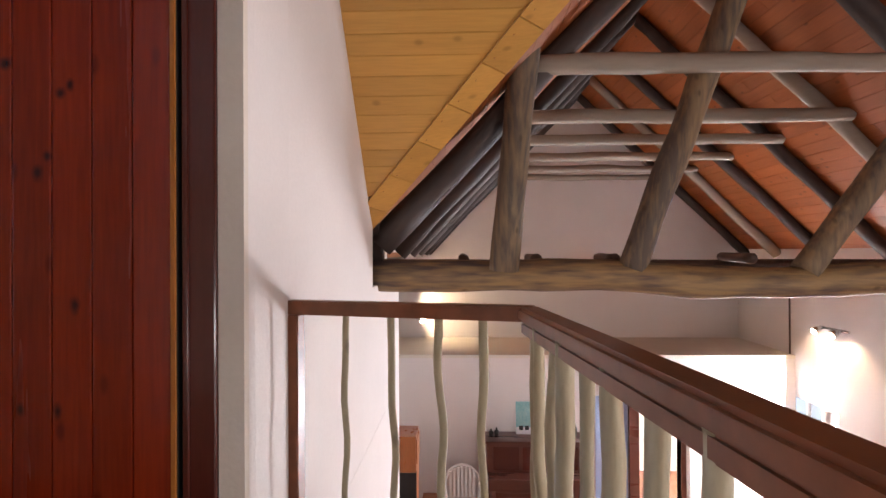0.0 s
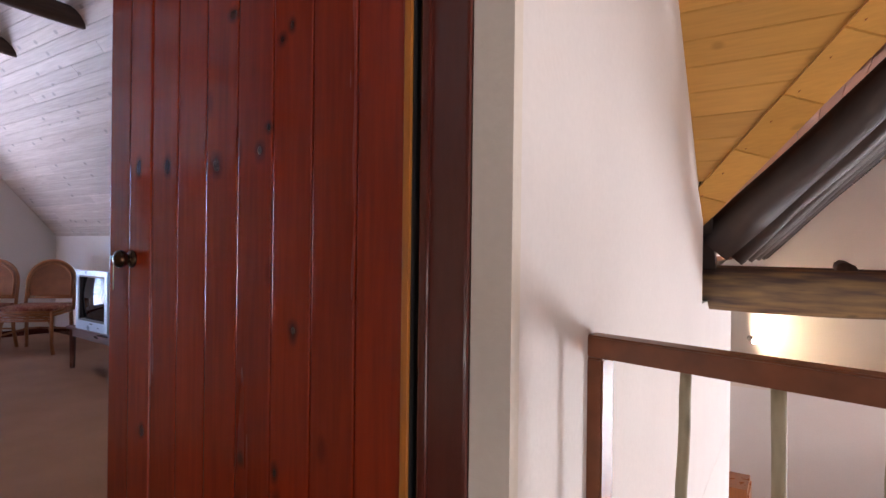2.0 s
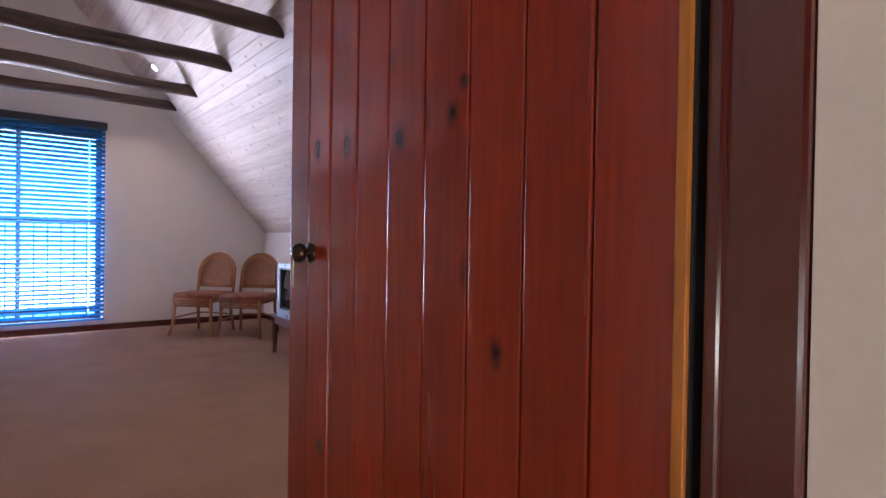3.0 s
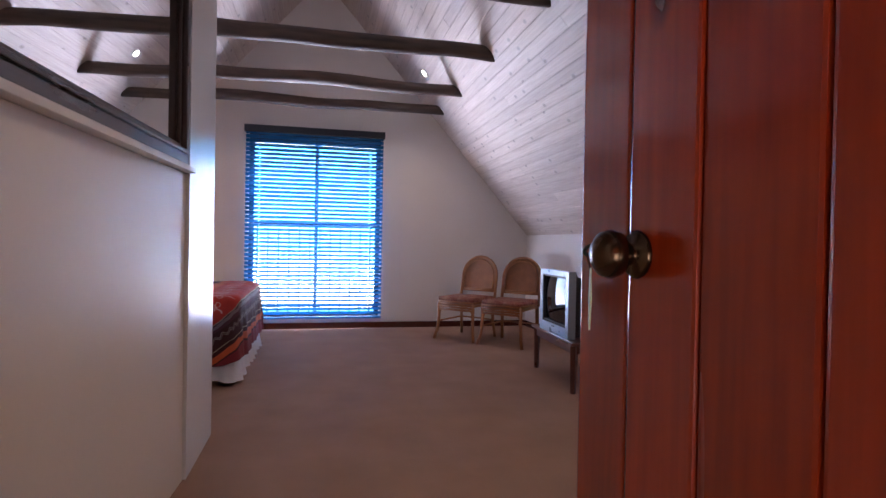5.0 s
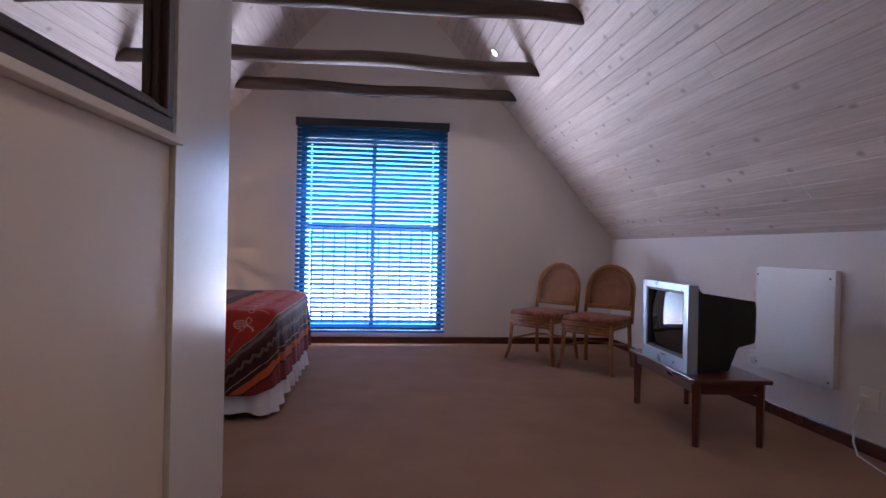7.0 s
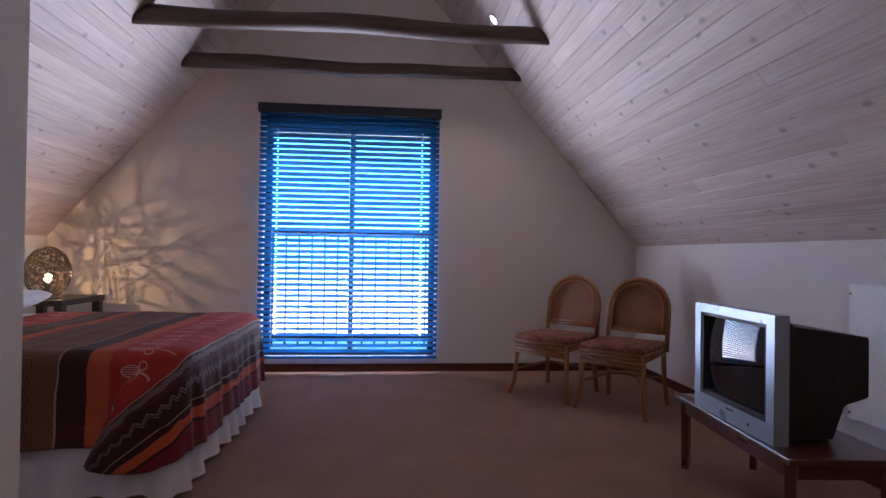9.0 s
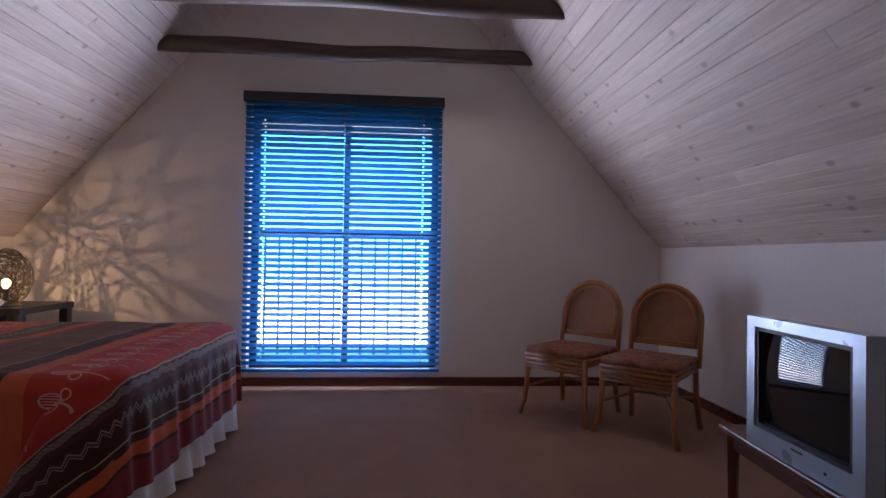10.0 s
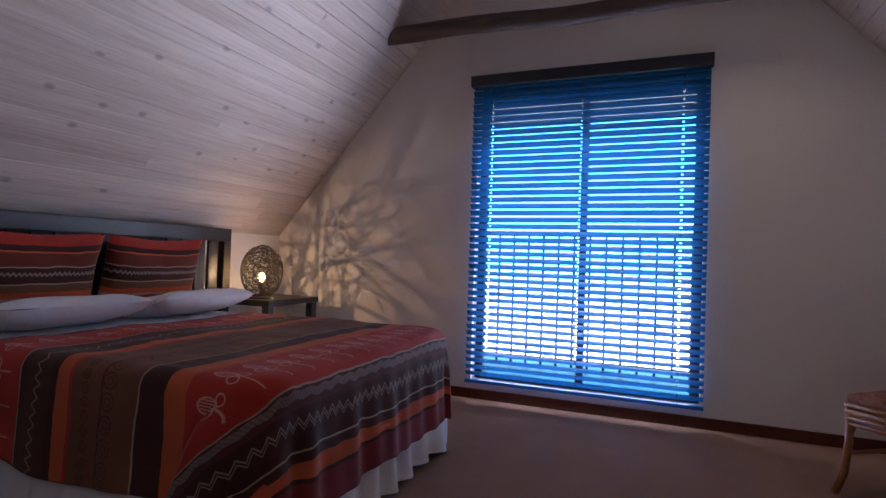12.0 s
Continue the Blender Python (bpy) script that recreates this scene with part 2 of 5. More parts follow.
M_TILE = mat("clay_tile_floor", (0.36, 0.15, 0.08), 0.4, vary=0.15, scale=2, grain=30, bump=0.1)
M_SAND = mat("pale_ground", (0.55, 0.50, 0.42), 0.9, vary=0.1, scale=0.2, grain=4, bump=0.1)
M_ALU = mat("bronze_aluminium", (0.03, 0.035, 0.05), 0.4, metal=0.3, vary=0.05, bump=0.0)
M_MIRROR = mat("mirror_glass", (0.9, 0.9, 0.9), 0.0, metal=1.0, vary=0.0, bump=0.0, rvary=0.0)
M_BULB = glow("lit_bulb", (1.0, 0.72, 0.36), 9)
M_SPOTGLOW = glow("lit_spot_glass", (1.0, 0.86, 0.62), 40)
M_DOWNGLOW = glow("lit_downlight_glass", (1.0, 0.97, 0.92), 14)


def slat_material():
    m = bpy.data.materials.new("skylight_blue_blind_slat"); m.use_nodes = True
    n, l = m.node_tree.nodes, m.node_tree.links
    b = n["Principled BSDF"]
    # blue of the skylight and its glow is put into the slats' colours
    b.inputs["Base Color"].default_value, b.inputs["Roughness"].default_value = (0.01, 0.075, 0.17, 1), 0.3
    t = n.new("ShaderNodeBsdfTranslucent"); t.inputs["Color"].default_value = (0.005, 0.36, 0.66, 1)
    mx = n.new("ShaderNodeMixShader"); mx.inputs["Fac"].default_value = 0.3
    l.new(b.outputs[0], mx.inputs[1]); l.new(t.outputs[0], mx.inputs[2])
    l.new(mx.outputs[0], n["Material Output"].inputs["Surface"])
    return m


M_SLAT = slat_material()


def glass_material():
    m = bpy.data.materials.new("clear_glass"); m.use_nodes = True
    b = m.node_tree.nodes["Principled BSDF"]
    b.inputs["Transmission Weight"].default_value, b.inputs["Roughness"].default_value, b.inputs["IOR"].default_value = 1.0, 0.0, 1.02
    return m


M_GLASS = glass_material()


# ---- mesh helpers ----
def add_box(bm, x0, x1, y0, y1, z0, z1, bevel=0.0, turn=None):
    m = Matrix.LocRotScale(((x0 + x1) / 2, (y0 + y1) / 2, (z0 + z1) / 2), None, (abs(x1 - x0), abs(y1 - y0), abs(z1 - z0)))
    if turn is not None:
        m = turn @ m
    made = bmesh.ops.create_cube(bm, size=1, matrix=m)
    if bevel:
        edges = {e for v in made["verts"] for e in v.link_edges}
        bmesh.ops.bevel(bm, geom=list(edges), offset=bevel, segments=2, profile=0.6, affect="EDGES")
    return bm


def add_prism(bm, pts, vec):
    """A prism: the polygon pts pushed along vec."""
    a = [bm.verts.new(p) for p in pts]
    b = [bm.verts.new(Vector(p) + Vector(vec)) for p in pts]
    n = len(pts)
    bm.faces.new(a); bm.faces.new(b[::-1])
    for i in range(n):
        bm.faces.new((a[i], b[i], b[(i + 1) % n], a[(i + 1) % n]))
    bmesh.ops.recalc_face_normals(bm, faces=bm.faces[:])
    return bm


def add_tube(bm, pts, radii, sides=8, caps=True, seed=0, rough=0.0):
    """A tube through pts; radii one number or one a point."""
    pts = [Vector(p) for p in pts]
    if not hasattr(radii, "__len__"):
        radii = [radii] * len(pts)
    rings = []
    ref = Vector((0, 0, 1))
    if abs((pts[1] - pts[0]).normalized().dot(ref)) > 0.9:
        ref = Vector((1, 0, 0))
    for i, p in enumerate(pts):
        d = (pts[min(i + 1, len(pts) - 1)] - pts[max(i - 1, 0)]).normalized()
        u = (last - d * last.dot(d)).normalized() if i else d.cross(ref).normalized()
        last = u
        v = d.cross(u)
        ring = []
        for k in range(sides):
            a = 2 * math.pi * k / sides
            q = u * math.cos(a) + v * math.sin(a)
            r = radii[i]
            if rough:
                r *= 1 + rough * noise.noise(Vector((p.x * 2.3 + seed, p.y * 2.3, p.z * 2.3)) + q * 0.9)
            ring.append(bm.verts.new(p + q * r))
        rings.append(ring)
    for a, b in zip(rings, rings[1:]):
        for k in range(sides):
            bm.faces.new((a[k], a[(k + 1) % sides], b[(k + 1) % sides], b[k]))
    if caps:
        bm.faces.new(rings[0][::-1]); bm.faces.new(rings[-1])
    return bm


def mesh_of(name, bm, material, smooth=False):
    bmesh.ops.recalc_face_normals(bm, faces=bm.faces[:])
    me = bpy.data.meshes.new(name)
    bm.to_mesh(me); bm.free()
    me.materials.append(material)
    if smooth:
        me.polygons.foreach_set("use_smooth", [True] * len(me.polygons))
    return me


def part(name, bm, material, parent=None, label="", smooth=False):
    ob = new(name, mesh_of(name, bm, material, smooth))
    if parent is not None:
        ob.parent = parent
    if label:
        ob["label"] = label
    return ob


def thing(name, label, category, at=(0, 0, 0), rz=0, group="", kind=""):
    ob = new(name)
    ob.matrix_world = pose(*at, 0, 0, rz)
    return tagged(ob, label, category, group, kind)


def structure(name, bm, material, label, category, smooth=False):
    return tagged(part(name, bm, material, None, "", smooth), label, category, "", "structure")


def B(*a, bevel=0.0, turn=None):
    return add_box(bmesh.new(), *a, bevel=bevel, turn=turn)


def log_points(a, b, n, wobble, seed):
    a, b = Vector(a), Vector(b)
    out = []
    for i in range(n):
        f = i / (n - 1)
        w = math.sin(math.pi * f) * wobble
        out.append(a.lerp(b, f) + Vector((noise.noise((f * 3 + seed, 1, 0)), noise.noise((f * 3 + seed, 5, 0)), noise.noise((f * 3 + seed, 9, 0)))) * w)
    return out


def log_mesh(a, b, r0, r1, seed, wobble=0.06, n=16, sides=12, rough=0.25):
    radii = [r0 + (r1 - r0) * i / (n - 1) for i in range(n)]
    return add_tube(bmesh.new(), log_points(a, b, n, wobble, seed), radii, sides, True, seed * 7.3, rough)


# ---- plan of the attic bedroom ----
XW, XD = -7.95, -0.62            # window wall, door wall (room faces)
YN, YS = 3.80, -1.62             # knee walls
KNEE, SLOPE, RIDGE_Y = 1.21, 1.141, 1.09
RIDGE_Z = KNEE + (YN - RIDGE_Y) * SLOPE
FACE = -0.505                    # landing face of the door wall
LOW = -2.8                       # floor of the living room


def roof_z(y):
    return RIDGE_Z - abs(y - RIDGE_Y) * SLOPE


structure("floor", B(XW - 0.2, XD, YS - 0.1, YN + 0.1, -0.25, 0.0), M_CARPET, "brown short-pile carpet over the attic bedroom", "floor")
structure("floor_landing", B(XD, 0.52, -2.6, 2.0, -0.25, -0.004), M_TILE, "dark clay tiles on the narrow landing", "floor")

# window wall with the opening of the sliding door
WY0, WY1, WZ0, WZ1 = 0.24, 1.83, 0.14, 2.40
bm = bmesh.new()
X1 = (-0.22, 0, 0)
add_prism(bm, [(XW, YS - 0.1, -0.2), (XW, WY0, -0.2), (XW, WY0, roof_z(WY0) + 0.1), (XW, YS - 0.1, roof_z(YS - 0.1) + 0.1)], X1)
add_prism(bm, [(XW, WY1, -0.2), (XW, YN + 0.1, -0.2), (XW, YN + 0.1, roof_z(YN + 0.1) + 0.1), (XW, WY1, roof_z(WY1) + 0.1)], X1)
add_prism(bm, [(XW, WY0, WZ1), (XW, WY1, WZ1), (XW, WY1, roof_z(WY1) + 0.1), (XW, RIDGE_Y, RIDGE_Z + 0.1), (XW, WY0, roof_z(WY0) + 0.1)], X1)
add_prism(bm, [(XW, WY0, -0.2), (XW, WY1, -0.2), (XW, WY1, WZ0), (XW, WY0, WZ0)], X1)
structure("wall_west", bm, M_WALL, "off-white plastered gable wall round the blind", "wall")
structure("wall_north", B(XW, XD, YN, YN + 0.15, -0.2, KNEE), M_WALL, "low white plastered knee wall under the slope", "wall")
structure("wall_south", B(XW, XD, YS - 0.15, YS, -0.2, KNEE), M_WALL, "low white plastered knee wall behind the bed", "wall")

# door wall between bedroom and landing, opening with frame
DY0, DY1, DZ = 0.43, 1.42, 2.12
TH = (FACE - XD, 0, 0)
EDGE = -0.455                    # plaster edge beside the door, placed to fit the camera's view
bm = bmesh.new()
add_prism(bm, [(XD, YS - 0.1, -0.2), (XD, DY0, -0.2), (XD, DY0, roof_z(DY0) + 0.1), (XD, YS - 0.1, roof_z(YS - 0.1) + 0.1)], TH)
add_prism(bm, [(XD, DY1, -0.2), (XD, 5.3, -0.2), (XD, 5.3, 0.84), (XD, YN - 0.03, 0.84), (XD, YN - 0.03, roof_z(YN) + 0.06), (XD, DY1, roof_z(DY1) + 0.1)], TH)
add_prism(bm, [(XD, DY0, DZ), (XD, DY1, DZ), (XD, DY1, roof_z(DY1) + 0.1), (XD, RIDGE_Y, RIDGE_Z + 0.1), (XD, DY0, roof_z(DY0) + 0.1)], TH)
structure("wall_east", bm, M_WALL, "white plastered wall between bedroom and landing", "wall")
bm = bmesh.new()
add_prism(bm, [(FACE, DY1, 0.0), (EDGE, DY1, 0.0), (EDGE, DY1 + 0.05, 0.0), (FACE + 0.002, DY1 + 0.5, 0.0), (FACE, DY1 + 0.5, 0.0)], (0, 0, 2.6))
structure("trim_door_surround", bm, M_WALL, "white plaster wedge beside the door opening, shaped to fit the camera's view", "trim")
structure("wall_stair", B(XD, FACE, -2.6, 5.3, LOW, -0.204), M_WALL, "white wall below the landing", "wall")


def sloped_boards(name, material, label, y_low, y_high, x0, x1, sign, width, joints, end=None, drop=0.0, gap=0.005):
    """Boards along x on a roof slope, from the low edge up; end(y): where a board stops."""
    rnd = random.Random(7)
    bm = bmesh.new()
    n = int(round(math.hypot(y_low - y_high, (y_low - y_high) * SLOPE) / width))
    for i in range(n):
        f0, f1 = i / n, (i + 1) / n - gap / (n * width)
        ya, yb = y_low + (y_high - y_low) * f0, y_low + (y_high - y_low) * f1
        stop = end((ya + yb) / 2) if end else x1
        if stop - x0 < 0.05:
            continue
        cuts = [x0] + sorted(rnd.uniform(x0, stop) for _ in range(joints)) + [stop]
        lift = rnd.uniform(0, 0.0015)
        for a, b in zip(cuts, cuts[1:]):
            if b - a < 0.02:
                continue
            za, zb = roof_z(ya) - drop + lift, roof_z(yb) - drop + lift
            add_prism(bm, [(a, ya, za), (a, yb, zb), (a, yb, zb + 0.05), (a, ya, za + 0.05)], (b - a - 0.002, 0, 0))
    return structure(name, bm, material, label, "ceiling")


sloped_boards("ceiling_north", M_WASH, "whitewashed knotty pine boards on the slope", YN + 0.03, RIDGE_Y, XW, XD, 1, 0.098, 2)
sloped_boards("ceiling_south", M_WASH, "whitewashed knotty pine boards on the slope", YS - 0.03, RIDGE_Y, XW, XD, -1, 0.098, 2)
# roof skin above the boards
bm = bmesh.new()
for y in (YN + 0.35, YS - 0.35):
    add_prism(bm, [(XW - 0.3, y, roof_z(y) + 0.06), (XW - 0.3, RIDGE_Y, RIDGE_Z + 0.06), (XW - 0.3, RIDGE_Y, RIDGE_Z + 0.16), (XW - 0.3, y, roof_z(y) + 0.16)], (XD + 0.45 - XW, 0, 0))
structure("roof", bm, M_BLACKWOOD, "dark roof covering over the attic", "roof")

# partition of the closet with ledge, angled panel and end pier
P0, P1, PY = -3.66, -4.25, 0.51
bm = bmesh.new()
add_prism(bm, [(P0, PY, 0), (P1, PY, 0), (P1, PY, roof_z(PY) + 0.05), (P0, PY, roof_z(PY) + 0.05)], (0, -0.12, 0))
add_prism(bm, [(P1, PY - 0.12, 0), (P1, YS, 0), (P1, YS, KNEE + 0.03), (P1, PY - 0.12, roof_z(PY - 0.12) + 0.05)], (0.1, 0, 0))
structure("wall_closet", bm, M_GLOSSWALL, "satin white painted pier beside the mirror", "wall")
# the rest of the partition runs off the pier at a slight angle
CLOSET = Matrix.Translation((P0, PY, 0)) @ pose(0, 0, 0, 0, 0, -3.4)
CLEN = (XD - P0) / math.cos(radians(3.4)) - 0.014
structure("wall_closet_upper", B(0.016, CLEN, -0.11, -0.03, 1.405, roof_z(PY) - 0.02, turn=CLOSET), M_WALL, "white wall that carries the mirror", "wall")
structure("wall_closet_lower", B(0.016, CLEN, -0.12, -0.012, 0.0, 1.372, bevel=0.003, turn=CLOSET), M_WARMLIT, "satin painted half wall under the ledge, tinted cream for warm lamplight", "wall")
structure("ledge", B(0.004, CLEN, -0.12, 0.03, 1.374, 1.398, bevel=0.004, turn=CLOSET), M_GLOSSWALL, "white painted ledge under the mirror", "ledge")

# skirtings
SK = 0.075
structure("baseboard_west", B(XW, XW + 0.016, YS, YN - 0.018, 0.0, SK, bevel=0.004), M_FRAME, "dark brown painted skirting", "baseboard")
structure("baseboard_north", B(XW, XD, YN - 0.016, YN, 0.0, SK, bevel=0.004), M_FRAME, "dark brown painted skirting", "baseboard")
structure("baseboard_closet", B(0.9, CLEN, -0.011, 0.003, 0.0, SK, bevel=0.003, turn=CLOSET), M_FRAME, "dark brown painted skirting", "baseboard")

# door frame and leaf
bm = bmesh.new()
add_box(bm, -0.605, -0.525, DY1 - 0.04, DY1 - 0.001, 0, DZ - 0.001, 0.006)
add_box(bm, -0.612, -0.595, DY1 - 0.05, DY1 - 0.02, 0, DZ - 0.06, 0.004)
add_box(bm, -0.605, -0.525, DY0 + 0.001, DY0 + 0.055, 0, DZ - 0.001, 0.006)
add_box(bm, -0.605, -0.525, DY0 + 0.055, DY1 - 0.055, DZ - 0.06, DZ - 0.001, 0.006)
structure("door_frame", bm, M_FRAME, "dark brown gloss painted door frame", "door frame")
bm = bmesh.new()
add_box(bm, -0.523, EDGE + 0.002, DY1 - 0.032, DY1 - 0.002, 0, DZ - 0.002)
add_box(bm, -0.523, FACE + 0.004, DY0 + 0.002, DY0 + 0.06, 0, DZ - 0.002)
structure("trim_door_reveal", bm, M_WALLB, "cream plaster reveal beside the door frame", "trim")

LEAF = 0.945
door = thing("door_1", "open red-varnished tongue-and-groove board door with dark bronze knob", "door", (-0.628, 1.362, 0.0), 180.3, kind="structure")
# local x runs from the hinge to the free edge; the visible face looks to local +y
edges = [0.0, 0.112, 0.220, 0.329, 0.436, 0.542, 0.649, 0.754, 0.85, LEAF]
_r = random.Random(3)
nb = len(edges) - 1
for i in range(nb):
    a, b = edges[i], edges[i + 1]
    ob = part("board", B(a + 0.0012, b - 0.0012, -0.034, 0.0 + _r.uniform(-0.001, 0.001), 0.012, 2.05, bevel=0.004), M_DOOR, door)
for e in edges[1:-1]:
    part("tongue", B(e - 0.006, e + 0.006, -0.024, -0.012, 0.014, 2.048), M_DOOR, door)
for z in (0.25, 1.05, 1.8):
    part("ledge_batten", B(0.04, LEAF - 0.04, -0.056, -0.034, z - 0.06, z + 0.06, bevel=0.004), M_DOOR, door)
knob = new("knob_set"); knob.parent = door
for s in (1, -1):
    prof = [(0.0, 0.021), (0.003, 0.022), (0.006, 0.020), (0.008, 0.010), (0.013, 0.009), (0.016, 0.014), (0.021, 0.0195), (0.029, 0.0220), (0.037, 0.0195), (0.043, 0.012), (0.045, 0.002)]
    y0 = 0.0 if s > 0 else -0.056
    part("door_knob", add_tube(bmesh.new(), [(0.832, y0 + s * d, 1.077) for d, r in prof], [r for d, r in prof], 24), M_BRASS, knob, "", True)
part("worn_edge", B(-0.004, 0.010, -0.03, 0.0025, 0.012, 2.05, bevel=0.002), mat("worn_orange_edge", (0.55, 0.20, 0.03), 0.4, vary=0.2, scale=3, grain=20, stretch=(4, 4, 0.5)), door, "worn orange hinge edge of the door")
part("latch_plate", B(LEAF - 0.001, LEAF + 0.002, -0.030, -0.006, 0.955, 1.055, bevel=0.0008), mat("pale_worn_brass", (0.62, 0.56, 0.44), 0.4, metal=0.5, vary=0.15, scale=20), door, "pale worn metal latch plate on the door's edge")
part("latch_bolt", B(LEAF - 0.001, LEAF + 0.010, -0.024, -0.012, 1.07, 1.088, bevel=0.002), M_BRASS, door)
for z in (0.3, 1.85):
    part("hinge", add_tube(bmesh.new(), [(-0.004, -0.012, z - 0.05), (-0.004, -0.012, z + 0.05)], 0.007, 10), M_BRASS, door)
# shade of the hinge gap, put in as a black strip
structure("trim_door_gap", B(-0.634, -0.622, 1.366, 1.40, 0.0, 2.06), M_BLACKPL, "black strip put in for the shade of the gap behind the hinges", "trim")

# collar beams of the bedroom
for i, (bx, bz, r) in enumerate(((-4.40, 2.72, 0.072), (-5.55, 2.72, 0.070), (-6.70, 2.71, 0.068), (-7.56, 2.70, 0.062))):
    y0, y1 = RIDGE_Y - (RIDGE_Z - bz) / SLOPE, RIDGE_Y + (RIDGE_Z - bz) / SLOPE
    bm = log_mesh((bx, y0 - 0.16, bz), (bx, y1 + 0.16, bz), r, r * 0.9, i + 11, 0.028, 30, 14, 0.18)
    for sgn, ye in ((1, y1), (-1, y0)):
        bmesh.ops.bisect_plane(bm, geom=bm.verts[:] + bm.edges[:] + bm.faces[:], plane_co=(bx, ye + sgn * 0.0, bz), plane_no=(0, sgn * SLOPE, 1), clear_outer=True)
    bmesh.ops.holes_fill(bm, edges=bm.edges[:])
    tagged(part("log_beam", bm, M_LOGDARK, None, "", True), "dark brown debarked log collar beam between the slopes", "beam", "bedroom collar beams")

# ---- living room below the landing, and its roof ----
LX0, LX1, LY1, GY = -1.7, 4.95, 8.1, 9.75     # side walls, lower far wall, gable wall
EAVE, RX, RZ = 1.10, 2.1, 3.85                # eaves height, ridge
LS = (RZ - EAVE) / (LX1 - RX)
WEST = RX - (RZ - EAVE) / 0.95


def west_z(x):
    return RZ - (RX - x) * 0.95


def east_z(x):
    return RZ - (x - RX) * LS


structure("floor_living", B(LX0 - 0.2, LX1 + 0.2, -2.8, GY + 0.2, LOW - 0.2, LOW), M_TILE, "terracotta tiled floor of the living room", "floor")
bm = bmesh.new()
# the opening from y -1.6 to 0.8 is added for the side fill
add_box(bm, LX1, LX1 + 0.2, -2.8, -1.6, LOW, EAVE)
add_box(bm, LX1, LX1 + 0.2, 0.8, 7.2, LOW, EAVE)
add_box(bm, LX1, LX1 + 0.2, -1.6, 0.8, LOW, -1.3)
add_box(bm, LX1, LX1 + 0.2, -1.6, 0.8, 0.9, EAVE)
add_box(bm, LX1, LX1 + 0.2, 8.65, GY, LOW, EAVE)
add_box(bm, LX1, LX1 + 0.2, 7.2, 8.65, LOW, -2.15)
add_box(bm, LX1, LX1 + 0.2, 7.2, 8.65, -1.02, EAVE)
structure("wall_living_east", bm, M_WALL, "white plastered living room wall with a bright window and an added unseen opening", "wall")
bm = bmesh.new()
add_prism(bm, [(LX0, GY, -0.6), (LX1, GY, -0.6), (LX1, GY, EAVE), (RX, GY, RZ), (WEST, GY, EAVE), (LX0, GY, EAVE)], (0, 0.2, 0))
structure("wall_gable", bm, M_WALL, "white plastered gable wall under the thatch-pole roof", "wall")
DX0, DX1 = 2.68, 3.30
bm = bmesh.new()
add_box(bm, LX0, DX0, LY1, LY1 + 0.15, LOW, -0.5)
add_box(bm, DX1, LX1, LY1, LY1 + 0.15, LOW, -0.5)
add_box(bm, DX0, DX1, LY1, LY1 + 0.15, LOW + 2.05, -0.5)
structure("wall_living_north", bm, M_WALL, "white lower wall behind the piano", "wall")
structure("ledge_living", B(LX0, LX1, LY1, GY, -0.5, -0.45), M_WALLB, "cream plastered slab over the room behind the piano", "ledge")
structure("wall_living_far", B(LX0, LX1, GY, GY + 0.2, LOW, -0.6), M_WALLB, "cream wall of the room behind the doorway", "wall")
structure("wall_living_west", add_box(B(LX0 - 0.15, LX0, 4.0, GY, LOW, EAVE), LX0 - 0.15, LX0, -2.8, 4.0, LOW, -0.26), M_WALL, "white side wall of the living room", "wall")
# the opening is added to hold the landing's fill lamp
bm = bmesh.new()
add_box(bm, LX0, -0.48, -2.8, -2.65, LOW, 3.9)
add_box(bm, 0.42, LX1, -2.8, -2.65, LOW, 3.9)
add_box(bm, -0.48, 0.42, -2.8, -2.65, LOW, 0.1)
add_box(bm, -0.48, 0.42, -2.8, -2.65, 1.4, 3.9)
structure("wall_living_south", bm, M_WALL, "white wall behind the landing with an added opening for the fill lamp", "wall")
structure("ceiling_side", B(LX0, XD, 5.3, GY, EAVE - 0.02, EAVE + 0.08), M_WALL, "plain ceiling at the eaves", "ceiling")
structure("wall_side_return", B(XD - 1.1, XD, 5.2, 5.3, LOW, EAVE), M_WALL, "white return wall", "wall")


def valley_x(y):
    """Where the bedroom's slope meets the western slope of the living room."""
    return RX - (RZ - roof_z(y)) / 0.95


sloped_boards("ceiling_landing", M_PINE, "varnished yellow knotty pine boards over the landing", YN + 0.02, 1.15, FACE, 3.0, 1, 0.118, 0, lambda y: min(valley_x(y) + 0.0, 2.0), 0.0, 0.008)
# boards of the living room's roof run along y
bm = bmesh.new()
_r = random.Random(5)
for side in (1, -1):
    n = 30
    for i in range(n):
        if side > 0:
            xa, xb = LX1 + 0.15 + (RX - LX1 - 0.15) * i / n, LX1 + 0.15 + (RX - LX1 - 0.15) * ((i + 1) / n - 0.0012)
            za, zb, start = east_z(xa), east_z(xb), -2.7
        else:
            xa, xb = WEST - 0.1 + (RX - WEST + 0.1) * i / n, WEST - 0.1 + (RX - WEST + 0.1) * ((i + 1) / n - 0.0012)
            za, zb = west_z(xa), west_z(xb)
            start = max(-2.7, YN - (max(za, KNEE) - KNEE) / SLOPE) - 0.02
            if xb > 2.0:
                start = -2.7
        cuts = [start] + sorted(_r.uniform(start, GY) for _ in range(2)) + [GY]
        for a, b in zip(cuts, cuts[1:]):
            if b - a > 0.03:
                add_prism(bm, [(xa, a, za), (xb, a, zb), (xb, a, zb + 0.03), (xa, a, za + 0.03)], (0, b - a - 0.003, 0))
structure("ceiling_living", bm, M_ORANGE, "orange-brown pine boards under the living room roof", "ceiling")
bm = bmesh.new()
